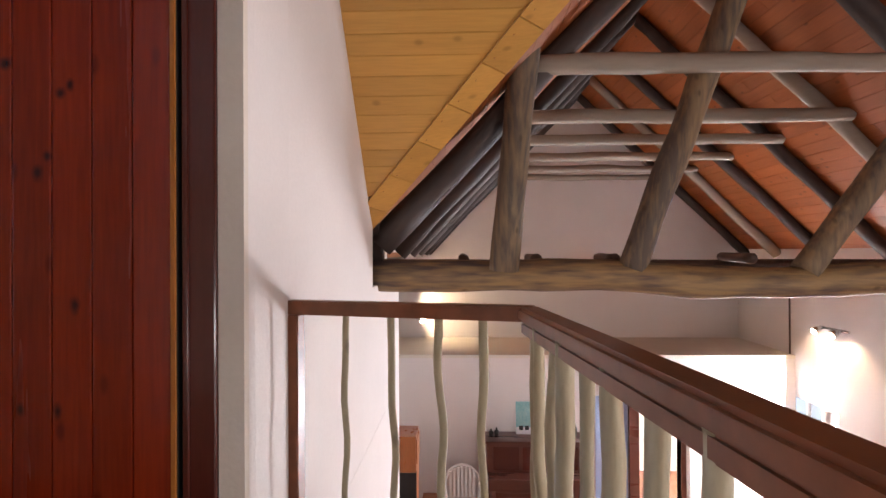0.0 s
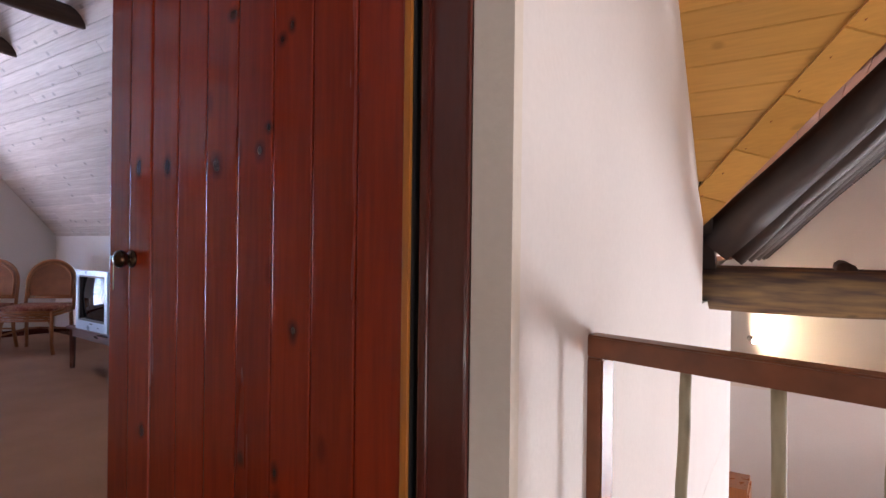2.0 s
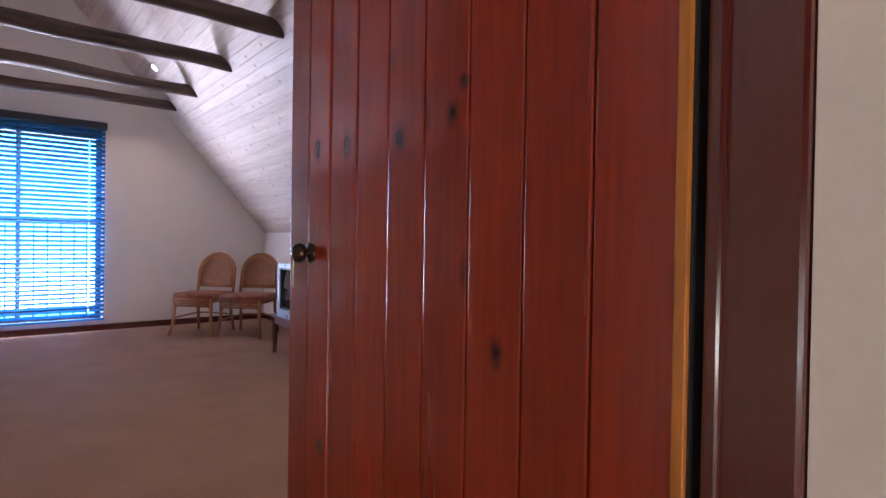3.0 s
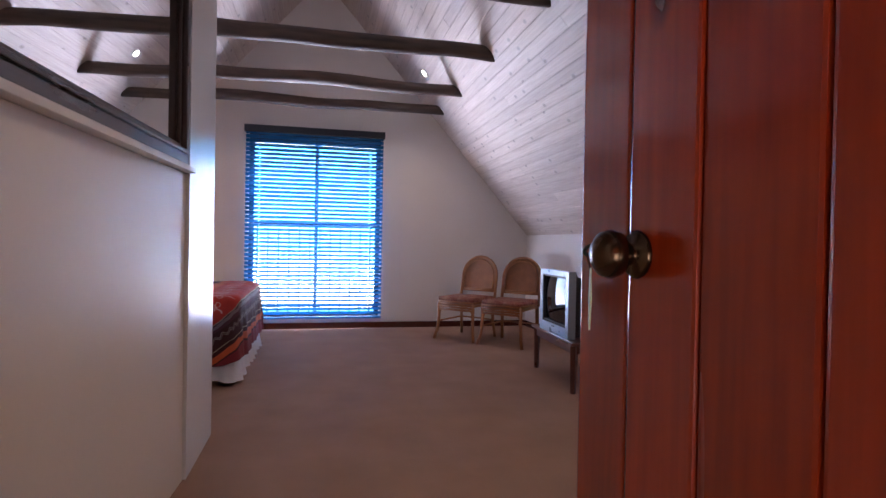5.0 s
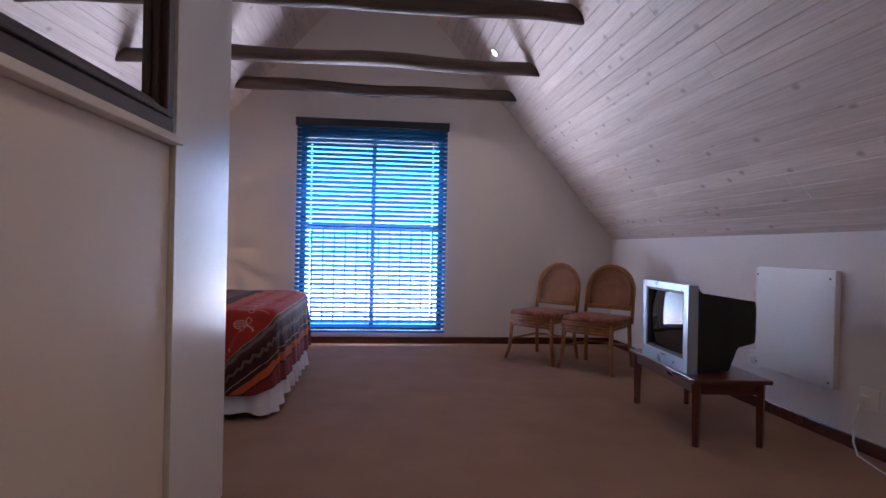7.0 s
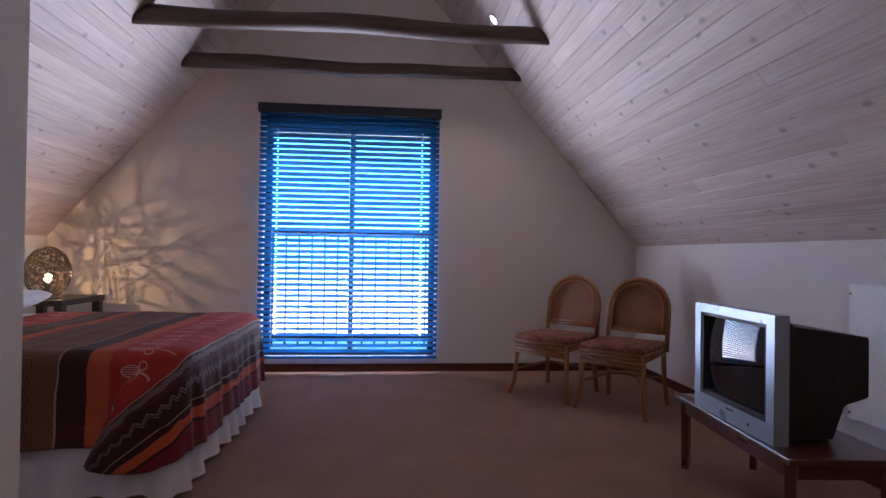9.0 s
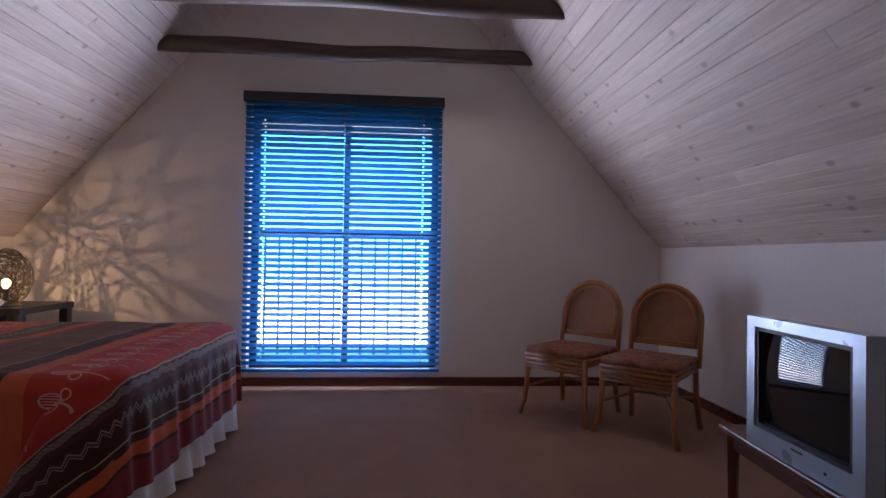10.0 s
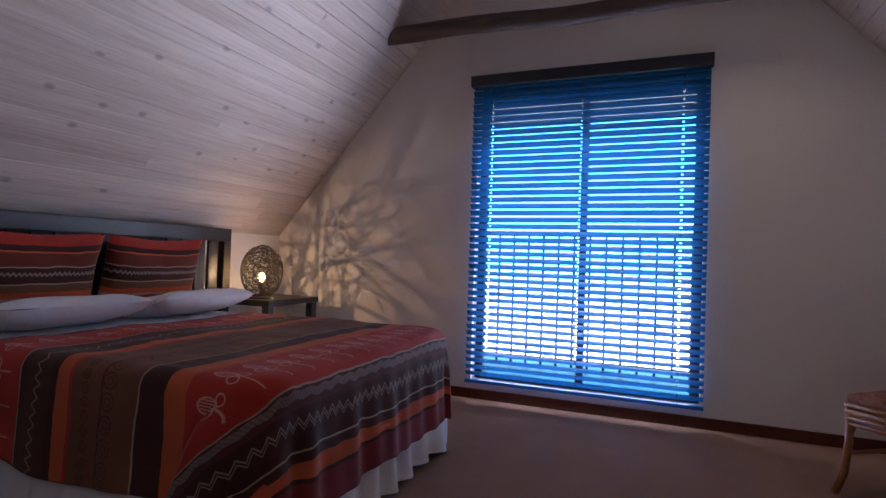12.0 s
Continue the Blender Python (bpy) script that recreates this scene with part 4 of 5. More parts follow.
# ---- bed ----
def spread_material(name, stops, u_scale=1.0):
    m = bpy.data.materials.new(name); m.use_nodes = True
    n, l = m.node_tree.nodes, m.node_tree.links
    b = n["Principled BSDF"]; b.inputs["Roughness"].default_value = 0.85; b.inputs["Specular IOR Level"].default_value = 0.2
    b.inputs["Sheen Weight"].default_value = 0.1
    uv = n.new("ShaderNodeUVMap"); uv.uv_map = "cloth"
    sp = n.new("ShaderNodeSeparateXYZ"); l.new(uv.outputs[0], sp.inputs[0])
    wob = n.new("ShaderNodeTexNoise"); wob.inputs["Scale"].default_value = 9.0
    l.new(uv.outputs[0], wob.inputs["Vector"])

    def math_node(op, a, bb=None, c=None):
        k = n.new("ShaderNodeMath"); k.operation = op
        for i, v in enumerate((a, bb, c)):
            if v is None:
                continue
            if isinstance(v, (int, float)):
                k.inputs[i].default_value = v
            else:
                l.new(v, k.inputs[i])
        return k.outputs[0]

    u = sp.outputs["X"]
    v = math_node("ADD", sp.outputs["Y"], math_node("MULTIPLY", math_node("SUBTRACT", wob.outputs["Fac"], 0.5), 0.02))
    total = stops[-1][0]
    cr = n.new("ShaderNodeValToRGB"); cr.color_ramp.interpolation = "CONSTANT"
    els = cr.color_ramp.elements
    start = 0.0
    for i, (end, col) in enumerate(stops):
        if i == 0:
            els[0].position, els[0].color = 0.0, (*col, 1)
        elif i == 1:
            els[1].position, els[1].color = start / total, (*col, 1)
        else:
            e = els.new(start / total); e.color = (*col, 1)
        start = end
    l.new(math_node("DIVIDE", v, total), cr.inputs["Fac"])
    colour = cr.outputs["Color"]

    def ink(mask, col, colour):
        mx = n.new("ShaderNodeMix"); mx.data_type = "RGBA"
        mx.inputs["B"].default_value = (*col, 1)
        l.new(mask, mx.inputs["Factor"]); l.new(colour, mx.inputs["A"])
        return mx.outputs["Result"]

    cream = (0.50, 0.42, 0.36)
    # zigzag lines: (centre, height, period, thickness)
    for c, h, per, th in ZIGZAGS:
        tri = math_node("PINGPONG", math_node("MULTIPLY", u, 1.0), per)
        z = math_node("MULTIPLY_ADD", tri, h / per, c - h / 2)
        d = math_node("ABSOLUTE", math_node("SUBTRACT", v, z))
        colour = ink(math_node("MULTIPLY", math_node("LESS_THAN", d, th), 0.45), cream, colour)
    # leaf motifs: (centre, cell, size)
    for c, cell, size in MOTIFS:
        uu = math_node("SUBTRACT", math_node("MODULO", math_node("ADD", u, 10.0), cell), cell / 2)
        vv = math_node("SUBTRACT", v, c)
        # bud: an ellipse outline with veins, and a stem towards the head
        e = math_node("SQRT", math_node("ADD", math_node("POWER", math_node("DIVIDE", uu, 0.55), 2.0), math_node("POWER", vv, 2.0)))
        ring = math_node("LESS_THAN", math_node("ABSOLUTE", math_node("SUBTRACT", e, size * 0.55)), 0.004)
        vein = math_node("MULTIPLY", math_node("LESS_THAN", e, size * 0.5), math_node("GREATER_THAN", math_node("SINE", math_node("MULTIPLY", uu, 700.0)), 0.3))
        for k in (-1, 1):
            cu = math_node("SUBTRACT", uu, k * 0.026)
            cv = math_node("SUBTRACT", vv, size * 0.62)
            rr = math_node("SQRT", math_node("ADD", math_node("POWER", cu, 2.0), math_node("POWER", cv, 2.0)))
            curl = math_node("LESS_THAN", math_node("ABSOLUTE", math_node("SUBTRACT", rr, 0.019)), 0.0028)
            ring = math_node("MAXIMUM", ring, curl)
        stem = math_node("MULTIPLY", math_node("LESS_THAN", math_node("ABSOLUTE", uu), 0.003), math_node("MULTIPLY", math_node("GREATER_THAN", vv, size * 0.5), math_node("LESS_THAN", vv, size * 2.0)))
        mask = math_node("MAXIMUM", math_node("MAXIMUM", ring, vein), stem)
        mask = math_node("MULTIPLY", mask, math_node("LESS_THAN", math_node("ABSOLUTE", vv), size * 2.1))
        colour = ink(math_node("MULTIPLY", mask, 0.6), (0.62, 0.47, 0.42), colour)
    # chain of dark rings along a band: (centre, cell, radius)
    for c, cell, size in RINGS:
        uu = math_node("SUBTRACT", math_node("MODULO", math_node("ADD", u, 10.0), cell), cell / 2)
        vv = math_node("SUBTRACT", v, c)
        rr = math_node("SQRT", math_node("ADD", math_node("POWER", uu, 2.0), math_node("POWER", vv, 2.0)))
        hoop = math_node("LESS_THAN", math_node("ABSOLUTE", math_node("SUBTRACT", rr, size)), 0.0035)
        dot = math_node("LESS_THAN", math_node("ABSOLUTE", math_node("SUBTRACT", rr, size * 0.45)), 0.003)
        colour = ink(math_node("MULTIPLY", math_node("MAXIMUM", hoop, dot), 0.7), (0.055, 0.025, 0.018), colour)
    # scalloped grey border
    for c, h, per in SCALLOPS:
        tri = math_node("PINGPONG", u, per)
        inside = math_node("LESS_THAN", math_node("ABSOLUTE", math_node("SUBTRACT", v, math_node("MULTIPLY_ADD", tri, 0.25, c))), h)
        hatch = math_node("GREATER_THAN", math_node("SINE", math_node("MULTIPLY", math_node("ADD", u, math_node("MULTIPLY", v, 0.7)), 420.0)), -0.2)
        colour = ink(math_node("MULTIPLY", inside, math_node("MULTIPLY_ADD", hatch, 0.2, 0.3)), (0.33, 0.27, 0.26), colour)
    dust = n.new("ShaderNodeTexNoise"); dust.inputs["Scale"].default_value = 3.5; dust.inputs["Detail"].default_value = 6
    l.new(uv.outputs[0], dust.inputs["Vector"])
    mr = n.new("ShaderNodeMapRange"); mr.inputs["To Min"].default_value, mr.inputs["To Max"].default_value = 0.62, 1.34
    l.new(dust.outputs["Fac"], mr.inputs["Value"])
    hs = n.new("ShaderNodeHueSaturation"); l.new(mr.outputs["Result"], hs.inputs["Value"]); l.new(colour, hs.inputs["Color"])
    l.new(hs.outputs["Color"], b.inputs["Base Color"])
    weave = n.new("ShaderNodeTexNoise"); weave.inputs["Scale"].default_value = 350
    l.new(uv.outputs[0], weave.inputs["Vector"])
    bp = n.new("ShaderNodeBump"); bp.inputs["Strength"].default_value = 0.25; bp.inputs["Distance"].default_value = 0.004
    l.new(weave.outputs["Fac"], bp.inputs["Height"]); l.new(bp.outputs[0], b.inputs["Normal"])
    return m


DARK, MAROON, RED, ORANGE, OLIVE, CREAM = (0.060, 0.019, 0.020), (0.20, 0.026, 0.034), (0.42, 0.036, 0.024), (0.52, 0.10, 0.038), (0.165, 0.066, 0.036), (0.36, 0.28, 0.20)
ZIGZAGS = [(0.42, 0.03, 0.024, 0.0045), (1.545, 0.03, 0.024, 0.004), (1.56, 0.03, 0.024, 0.003)]
MOTIFS = [(1.225, 0.125, 0.08), (0.14, 0.125, 0.06)]
SCALLOPS = [(1.452, 0.015, 0.04)]
RINGS = [(0.79, 0.075, 0.03), (0.67, 0.05, 0.018)]
STRIPES = [(0.03, DARK), (0.31, RED), (0.318, CREAM), (0.36, DARK), (0.49, (0.07, 0.03, 0.02)), (0.52, DARK), (0.58, ORANGE), (0.60, RED), (0.75, OLIVE), (0.755, DARK), (0.92, OLIVE), (0.928, CREAM), (1.04, DARK), (1.13, ORANGE), (1.42, RED), (1.426, CREAM), (1.495, (0.09, 0.03, 0.035)), (1.63, DARK), (1.636, CREAM), (1.675, DARK), (1.73, ORANGE), (1.745, DARK), (1.92, MAROON)]
M_SPREAD = spread_material("striped_ethnic_bedspread", STRIPES)
ZIGZAGS, MOTIFS, SCALLOPS, RINGS = [(0.2, 0.014, 0.012, 0.004), (0.207, 0.014, 0.012, 0.003)], [], [], []
M_SHAM = spread_material("striped_cushion_cover", [(0.05, RED), (0.08, DARK), (0.09, ORANGE), (0.16, (0.16, 0.03, 0.02)), (0.168, CREAM), (0.25, DARK), (0.256, CREAM), (0.30, OLIVE), (0.33, ORANGE), (0.345, CREAM), (0.40, RED), (0.44, MAROON), (0.60, DARK)])

BX0, BX1, BY0, BY1, BZ = -6.87, -5.25, -1.34, 0.52, 0.665


def grid_mesh(name, nu, nv, place, material, uvs):
    bm = bmesh.new()
    lay = bm.loops.layers.uv.new("cloth")
    vs = [[bm.verts.new(place(i / nu, j / nv)) for j in range(nv + 1)] for i in range(nu + 1)]
    for i in range(nu):
        for j in range(nv):
            f = bm.faces.new((vs[i][j], vs[i + 1][j], vs[i + 1][j + 1], vs[i][j + 1]))
            for lp, (a, b) in zip(f.loops, ((i, j), (i + 1, j), (i + 1, j + 1), (i, j + 1))):
                lp[lay].uv = uvs(a / nu, b / nv)
    me = bpy.data.meshes.new(name)
    bm.to_mesh(me); bm.free()
    me.materials.append(material)
    me.polygons.foreach_set("use_smooth", [True] * len(me.polygons))
    return me


bed = thing("double_bed", "double bed with white pleated skirt under a striped spread", "bed")
part("mattress", B(BX0 + 0.09, BX1 - 0.09, BY0 + 0.04, BY1 - 0.10, 0.36, BZ - 0.03, bevel=0.10), M_SHEET, bed)
part("base", B(BX0 + 0.08, BX1 - 0.08, BY0 + 0.04, BY1 - 0.08, 0.10, 0.36), M_SHEET, bed)
for x in (BX0 + 0.12, BX1 - 0.16):
    for y in (BY1 - 0.14, -0.4, BY0 + 0.12):
        part("leg", add_tube(bmesh.new(), [(x, y, 0), (x, y, 0.1)], 0.03, 10), M_BLACKPL, bed)
# pleated skirt round three sides
loop_pts = []
per = [(BX1 - 0.03, BY0 + 0.05), (BX1 - 0.03, BY1 - 0.03), (BX0 + 0.03, BY1 - 0.03), (BX0 + 0.03, BY0 + 0.05)]
acc = 0.0
skirt = []
for (xa, ya), (xb, yb) in zip(per, per[1:]):
    ln = math.hypot(xb - xa, yb - ya)
    k = int(ln / 0.018)
    nx, ny = (yb - ya) / ln, -(xb - xa) / ln
    for i in range(k):
        f = i / k
        skirt.append((xa + (xb - xa) * f, ya + (yb - ya) * f, nx, ny, acc + ln * f))
    acc += ln
bm = bmesh.new()
prev = None
for x, y, nx, ny, s in skirt:
    ring = []
    for j in range(6):
        f = j / 5
        amp = 0.004 + 0.022 * f
        w = amp * math.sin(s * 34 + 1.2 * math.sin(s * 7)) * f + 0.045 * f - 0.02
        z = 0.42 - 0.385 * f + (0.012 * math.sin(s * 9) if j == 5 else 0)
        ring.append(bm.verts.new((x - nx * -w * 1.0, y - ny * -w * 1.0, z)))
    if prev:
        for j in range(5):
            bm.faces.new((prev[j], ring[j], ring[j + 1], prev[j + 1]))
    prev = ring
part("bed_skirt", bm, M_SHEET, bed, "white pleated cotton bed skirt", True)

HEAD_Y, RAD, RC = -0.90, 0.07, 0.11
TOPL = BY1 - HEAD_Y                  # length of the spread on top
HANG_F, HANG_S = 0.44, 0.39
WID = BX1 - BX0


def drape(over):
    """(outward, down) of cloth that runs `over` beyond the start of a soft edge."""
    if over <= 0:
        return over, 0.0
    q = RAD * math.pi / 2
    if over < q:
        a = over / RAD
        return RAD * math.sin(a), RAD * (1 - math.cos(a))
    return RAD, RAD + (over - q)


def spread_cloth(fu, fv):
    """Where a point lies on the flat cloth, whose two loose corners are cut round."""
    u = -HANG_S + fu * (WID + 2 * HANG_S)      # from the far side to the near side
    v = fv * (TOPL + HANG_F)
    ins = RC + RAD
    ox = u - ins if u < ins else (u - (WID - ins) if u > WID - ins else 0.0)
    oy = max(0.0, v - (TOPL - ins))
    dist = math.hypot(ox, oy)
    cx, cy = min(max(u, ins), WID - ins), min(v, TOPL - ins)
    dx, dy = (ox / dist, oy / dist) if dist > 1e-6 else (0.0, 0.0)
    if abs(ox) > 1e-6 and oy > 1e-6:
        reach = min((HANG_S + ins) / abs(dx), (HANG_F + ins) / dy)
        soft = (HANG_S + ins) * dx * dx + (HANG_F + ins) * dy * dy + 0.05 * (2 * abs(dx * dy)) ** 2
        dist *= 1 + (min(1.0, soft / reach) - 1) * min(1.0, dist / soft)
    return cx, cy, dx, dy, dist


def spread_uv(fu, fv):
    cx, cy, dx, dy, dist = spread_cloth(fu, fv)
    return (cx + dx * dist + HANG_S, cy + dy * dist)


def spread_place(fu, fv):
    cx, cy, dx, dy, dist = spread_cloth(fu, fv)
    u, v, ox, oy = cx + dx * dist, cy + dy * dist, dx * dist, dy * dist
    out, down = drape(dist - RC)
    out += RC
    diag = (2 * abs(dx * dy)) ** 1.5           # 1 at a corner's middle
    hang = max(0.0, down - RAD)
    # spare cloth at the corner folds over itself and swings out
    ang = math.atan2(abs(dy), abs(dx)) if dist > 1e-6 else 0.0
    near_corner = ox > 1e-6 and oy > 1e-6
    out += hang * (0.05 + (0.0 if near_corner else 0.05) * diag * (0.7 + 0.3 * math.sin(ang * 11)))
    down -= (0.0 if near_corner else 0.06) * diag * hang
    flat = 1 - min(1, hang / 0.1)
    wave = 0.010 * math.sin(u * 19 + 2 * math.sin(u * 5)) + 0.006 * math.sin(u * 43 + v * 3) if dy > 0.5 else 0.010 * math.sin(v * 15 + 1.3)
    out += wave * min(1, hang / 0.18) * (1 - diag * 0.6)
    x, y = BX0 + cx + dx * out, HEAD_Y + cy + dy * out
    if near_corner and hang > 0:
        # the foot's cloth runs round the corner post and folds back under itself
        arc = out * math.pi / 2
        spare = max(0.0, dist - out) * math.pi / 2 * 0.58 * min(1.0, hang / 0.06)
        run = math.atan2(dx, dy) / (math.pi / 2) * (arc + spare)
        turn_at = arc + spare / 2
        over = run <= turn_at
        along = run if over else 2 * turn_at - run
        lift = min(1.0, hang / 0.15) * min(1.0, abs(turn_at - run) / 0.03)
        rad = out + 0.014 + (0.030 if over else 0.0) * lift * min(1.0, max(0.0, along / arc - 0.3) / 0.5)
        rad -= 0.014 * (1 - min(1.0, hang / 0.1)) + 0.014 * (1 - min(1.0, run / 0.1)) * min(1.0, hang / 0.1) + (0.012 * (1 - min(1.0, (arc + spare - run) / 0.06)) if not over else 0.0) * min(1.0, hang / 0.1)
        th = min(1.0, along / arc) * math.pi / 2
        x = BX0 + cx + rad * math.sin(th)
        y = HEAD_Y + cy + rad * math.cos(th) - max(0.0, along - arc)
    if dist <= RC:
        x, y = BX0 + cx + ox, HEAD_Y + cy + oy
    z = BZ - down + 0.013 * noise.noise((u * 2.2, v * 2.2, 0.3)) + 0.006 * noise.noise((u * 6, v * 6, 2.0)) + 0.0025 * noise.noise((u * 19, v * 11, 4.0))
    if hang > 0.25:
        z += 0.010 * math.sin(u * 9) * abs(dy) + 0.012 * math.sin(v * 8) * abs(dx)
    return (x, y, max(z, 0.07))


spread = new("bedspread", grid_mesh("bedspread", 230, 190, spread_place, M_SPREAD, spread_uv))
sol = spread.modifiers.new("thickness", "SOLIDIFY"); sol.thickness = 0.006
tagged(spread, "red, orange and brown striped ethnic-print spread lying over the bed", "bedspread")
# white sheet between spread and pillows
def sheet_place(fu, fv):
    u = -0.2 + fu * (WID + 0.4)
    over_l, over_r = max(0, RAD - u), max(0, u - (WID - RAD))
    ol, dl = drape(over_l); orr, dr = drape(over_r)
    return (BX0 + min(max(u, RAD), WID - RAD) - max(0, ol) + max(0, orr), BY0 + 0.02 + fv * 0.60, BZ - 0.012 - dl - dr + 0.006 * noise.noise((u * 5, fv * 5, 0)))


tagged(new("bed_sheet", grid_mesh("bed_sheet", 50, 16, sheet_place, M_SHEET, lambda a, b: (a, b))), "white cotton sheet tucked over the mattress", "sheet")


def pillow_mesh(name, w, h, t, material, seed):
    """A stuffed cushion, w by h by t, flat in its xy plane."""
    def place_top(s):
        def f(a, b):
            x, y = 2 * a - 1, 2 * b - 1
            puff = max(0.0, (1 - x ** 4) * (1 - y ** 4)) ** 0.55
            pinch = 1 - 0.06 * (1 - abs(x)) * abs(y) ** 3 - 0.0
            return (x * w / 2 * (1 - 0.05 * (1 - y * y)), y * h / 2 * pinch * (1 - 0.06 * (1 - x * x)), s * t / 2 * puff + 0.008 * noise.noise((x * 2 + seed, y * 2, s)))
        return f
    bm = bmesh.new()
    lay = bm.loops.layers.uv.new("cloth")
    nn = 20
    for s in (1, -1):
        f = place_top(s)
        vs = [[bm.verts.new(f(i / nn, j / nn)) for j in range(nn + 1)] for i in range(nn + 1)]
        for i in range(nn):
            for j in range(nn):
                ids = ((i, j), (i + 1, j), (i + 1, j + 1), (i, j + 1))
                fc = bm.faces.new([vs[a][b] for a, b in ids])
                for lp, (a, b) in zip(fc.loops, ids):
                    lp[lay].uv = (a / nn * w, (1 - b / nn) * h)
    bmesh.ops.remove_doubles(bm, verts=bm.verts[:], dist=0.0005)
    return mesh_of(name, bm, material, True)


for i, (x, rz) in enumerate(((-6.38, 2), (-5.68, -3))):
    ob = tagged(new("cushion", pillow_mesh("cushion", 0.68, 0.46, 0.17, M_SHAM, i)), "striped red and brown cushion leaning on the headboard", "cushion", "striped cushions")
    ob.matrix_world = pose(x, -1.29, 0.91, 76, 0, rz)
for i, (x, rz) in enumerate(((-6.50, 4), (-5.72, -2))):
    ob = tagged(new("pillow", pillow_mesh("pillow", 0.76, 0.40, 0.13, M_SHEET, i + 5)), "plump white cotton pillow lying at the head of the bed", "pillow", "white pillows")
    ob.matrix_world = pose(x, -1.10, 0.735, 14, 0, rz)

hb = thing("headboard", "black-stained wooden headboard with vertical slats", "headboard")
HX0, HX1, HY = -7.15, -4.95, -1.44
part("top_rail", B(HX0, HX1, HY - 0.03, HY + 0.03, 1.13, 1.225, bevel=0.006), M_BLACKWOOD, hb)
part("bottom_rail", B(HX0 + 0.06, HX1 - 0.06, HY - 0.02, HY + 0.02, 0.5, 0.6, bevel=0.004), M_BLACKWOOD, hb)
for x in (HX0, HX1 - 0.07):
    part("post", B(x, x + 0.07, HY - 0.03, HY + 0.03, 0, 1.13, bevel=0.005), M_BLACKWOOD, hb)
part("back_panel", B(HX0 + 0.42, HX1 - 0.08, HY - 0.024, HY - 0.014, 0.6, 1.13), M_BLACKWOOD, hb)
k = 17
for i in range(k):
    x = HX0 + 0.11 + i * (HX1 - HX0 - 0.22 - 0.08) / (k - 1)
    part("slat", B(x, x + 0.085, HY - 0.011, HY + 0.011, 0.6, 1.13, bevel=0.002), M_BLACKWOOD, hb)

# ---- bedside table and woven lamp ----
ns = thing("bedside_table", "black-stained wooden bedside table beside the bed", "table")
NX0, NX1, NY0, NY1, NZ = -7.70, -7.10, -1.52, -1.00, 0.715
part("tabletop", B(NX0, NX1, NY0, NY1, NZ - 0.045, NZ, bevel=0.005), M_BLACKWOOD, ns)
for x in (NX0 + 0.01, NX1 - 0.07):
    for y in (NY0 + 0.01, NY1 - 0.07):
        part("leg", B(x, x + 0.06, y, y + 0.06, 0, NZ - 0.045, bevel=0.004), M_BLACKWOOD, ns)
part("shelf", B(NX0 + 0.02, NX1 - 0.02, NY0 + 0.02, NY1 - 0.02, 0.22, 0.25, bevel=0.003), M_BLACKWOOD, ns)

LC = Vector((-7.24, -1.19, 0.915))
lamp = thing("table_lamp", "round woven twig table lamp with a lit bulb", "lamp")
_r = random.Random(21)
bm = bmesh.new()
for s in range(112):
    axis = Vector((_r.gauss(0, 1), _r.gauss(0, 1), _r.gauss(0, 1.4))).normalized()
    u = axis.orthogonal().normalized(); w = axis.cross(u)
    off = _r.uniform(-0.75, 0.75)
    rr = 0.2 * math.sqrt(1 - off * off)
    pts = []
    ph = _r.uniform(0, 6.28); span = _r.uniform(3.2, 6.2)
    for i in range(27):
        a = ph + span * i / 26
        p = (u * math.cos(a) + w * math.sin(a)) * rr * (1 + 0.03 * math.sin(5 * a + ph)) + axis * 0.2 * off
        p.z = max(-0.19, p.z)
        pts.append(LC + Vector((p.x * 0.75, p.y * 0.75, p.z * 0.98)))
    add_tube(bm, pts, _r.uniform(0.0013, 0.0025), 5)
part("shade", bm, mat("dark_twig", (0.028, 0.015, 0.009), 0.6, vary=0.2, grain=60), lamp, "loosely woven dark twig globe")["kind"] = "stuff"
part("lamp_base", add_tube(bmesh.new(), [(LC.x, LC.y, NZ), (LC.x, LC.y, NZ + 0.012), (LC.x, LC.y, NZ + 0.02)], [0.09, 0.085, 0.03], 20), M_BLACKWOOD, lamp)
holder = part("bulb_holder", add_tube(bmesh.new(), [(LC.x, LC.y, NZ + 0.02), (LC.x, LC.y, NZ + 0.12)], 0.016, 12), M_BLACKPL, lamp)
bulb = part("bulb", add_tube(bmesh.new(), [(LC.x, LC.y, NZ + 0.121 + h) for h in (0, 0.012, 0.03, 0.05, 0.066, 0.074)], [0.012, 0.016, 0.026, 0.028, 0.018, 0.004], 14), M_BULB, holder, "lit bulb", True)
bulb.visible_shadow = False

# ---- rattan chairs ----
M_CUSH = mat("rust_print_cotton", (0.20, 0.045, 0.028), 0.9, vary=0.35, scale=16, grain=40, bump=0.2, second=(0.34, 0.17, 0.11), contrast=0.09)


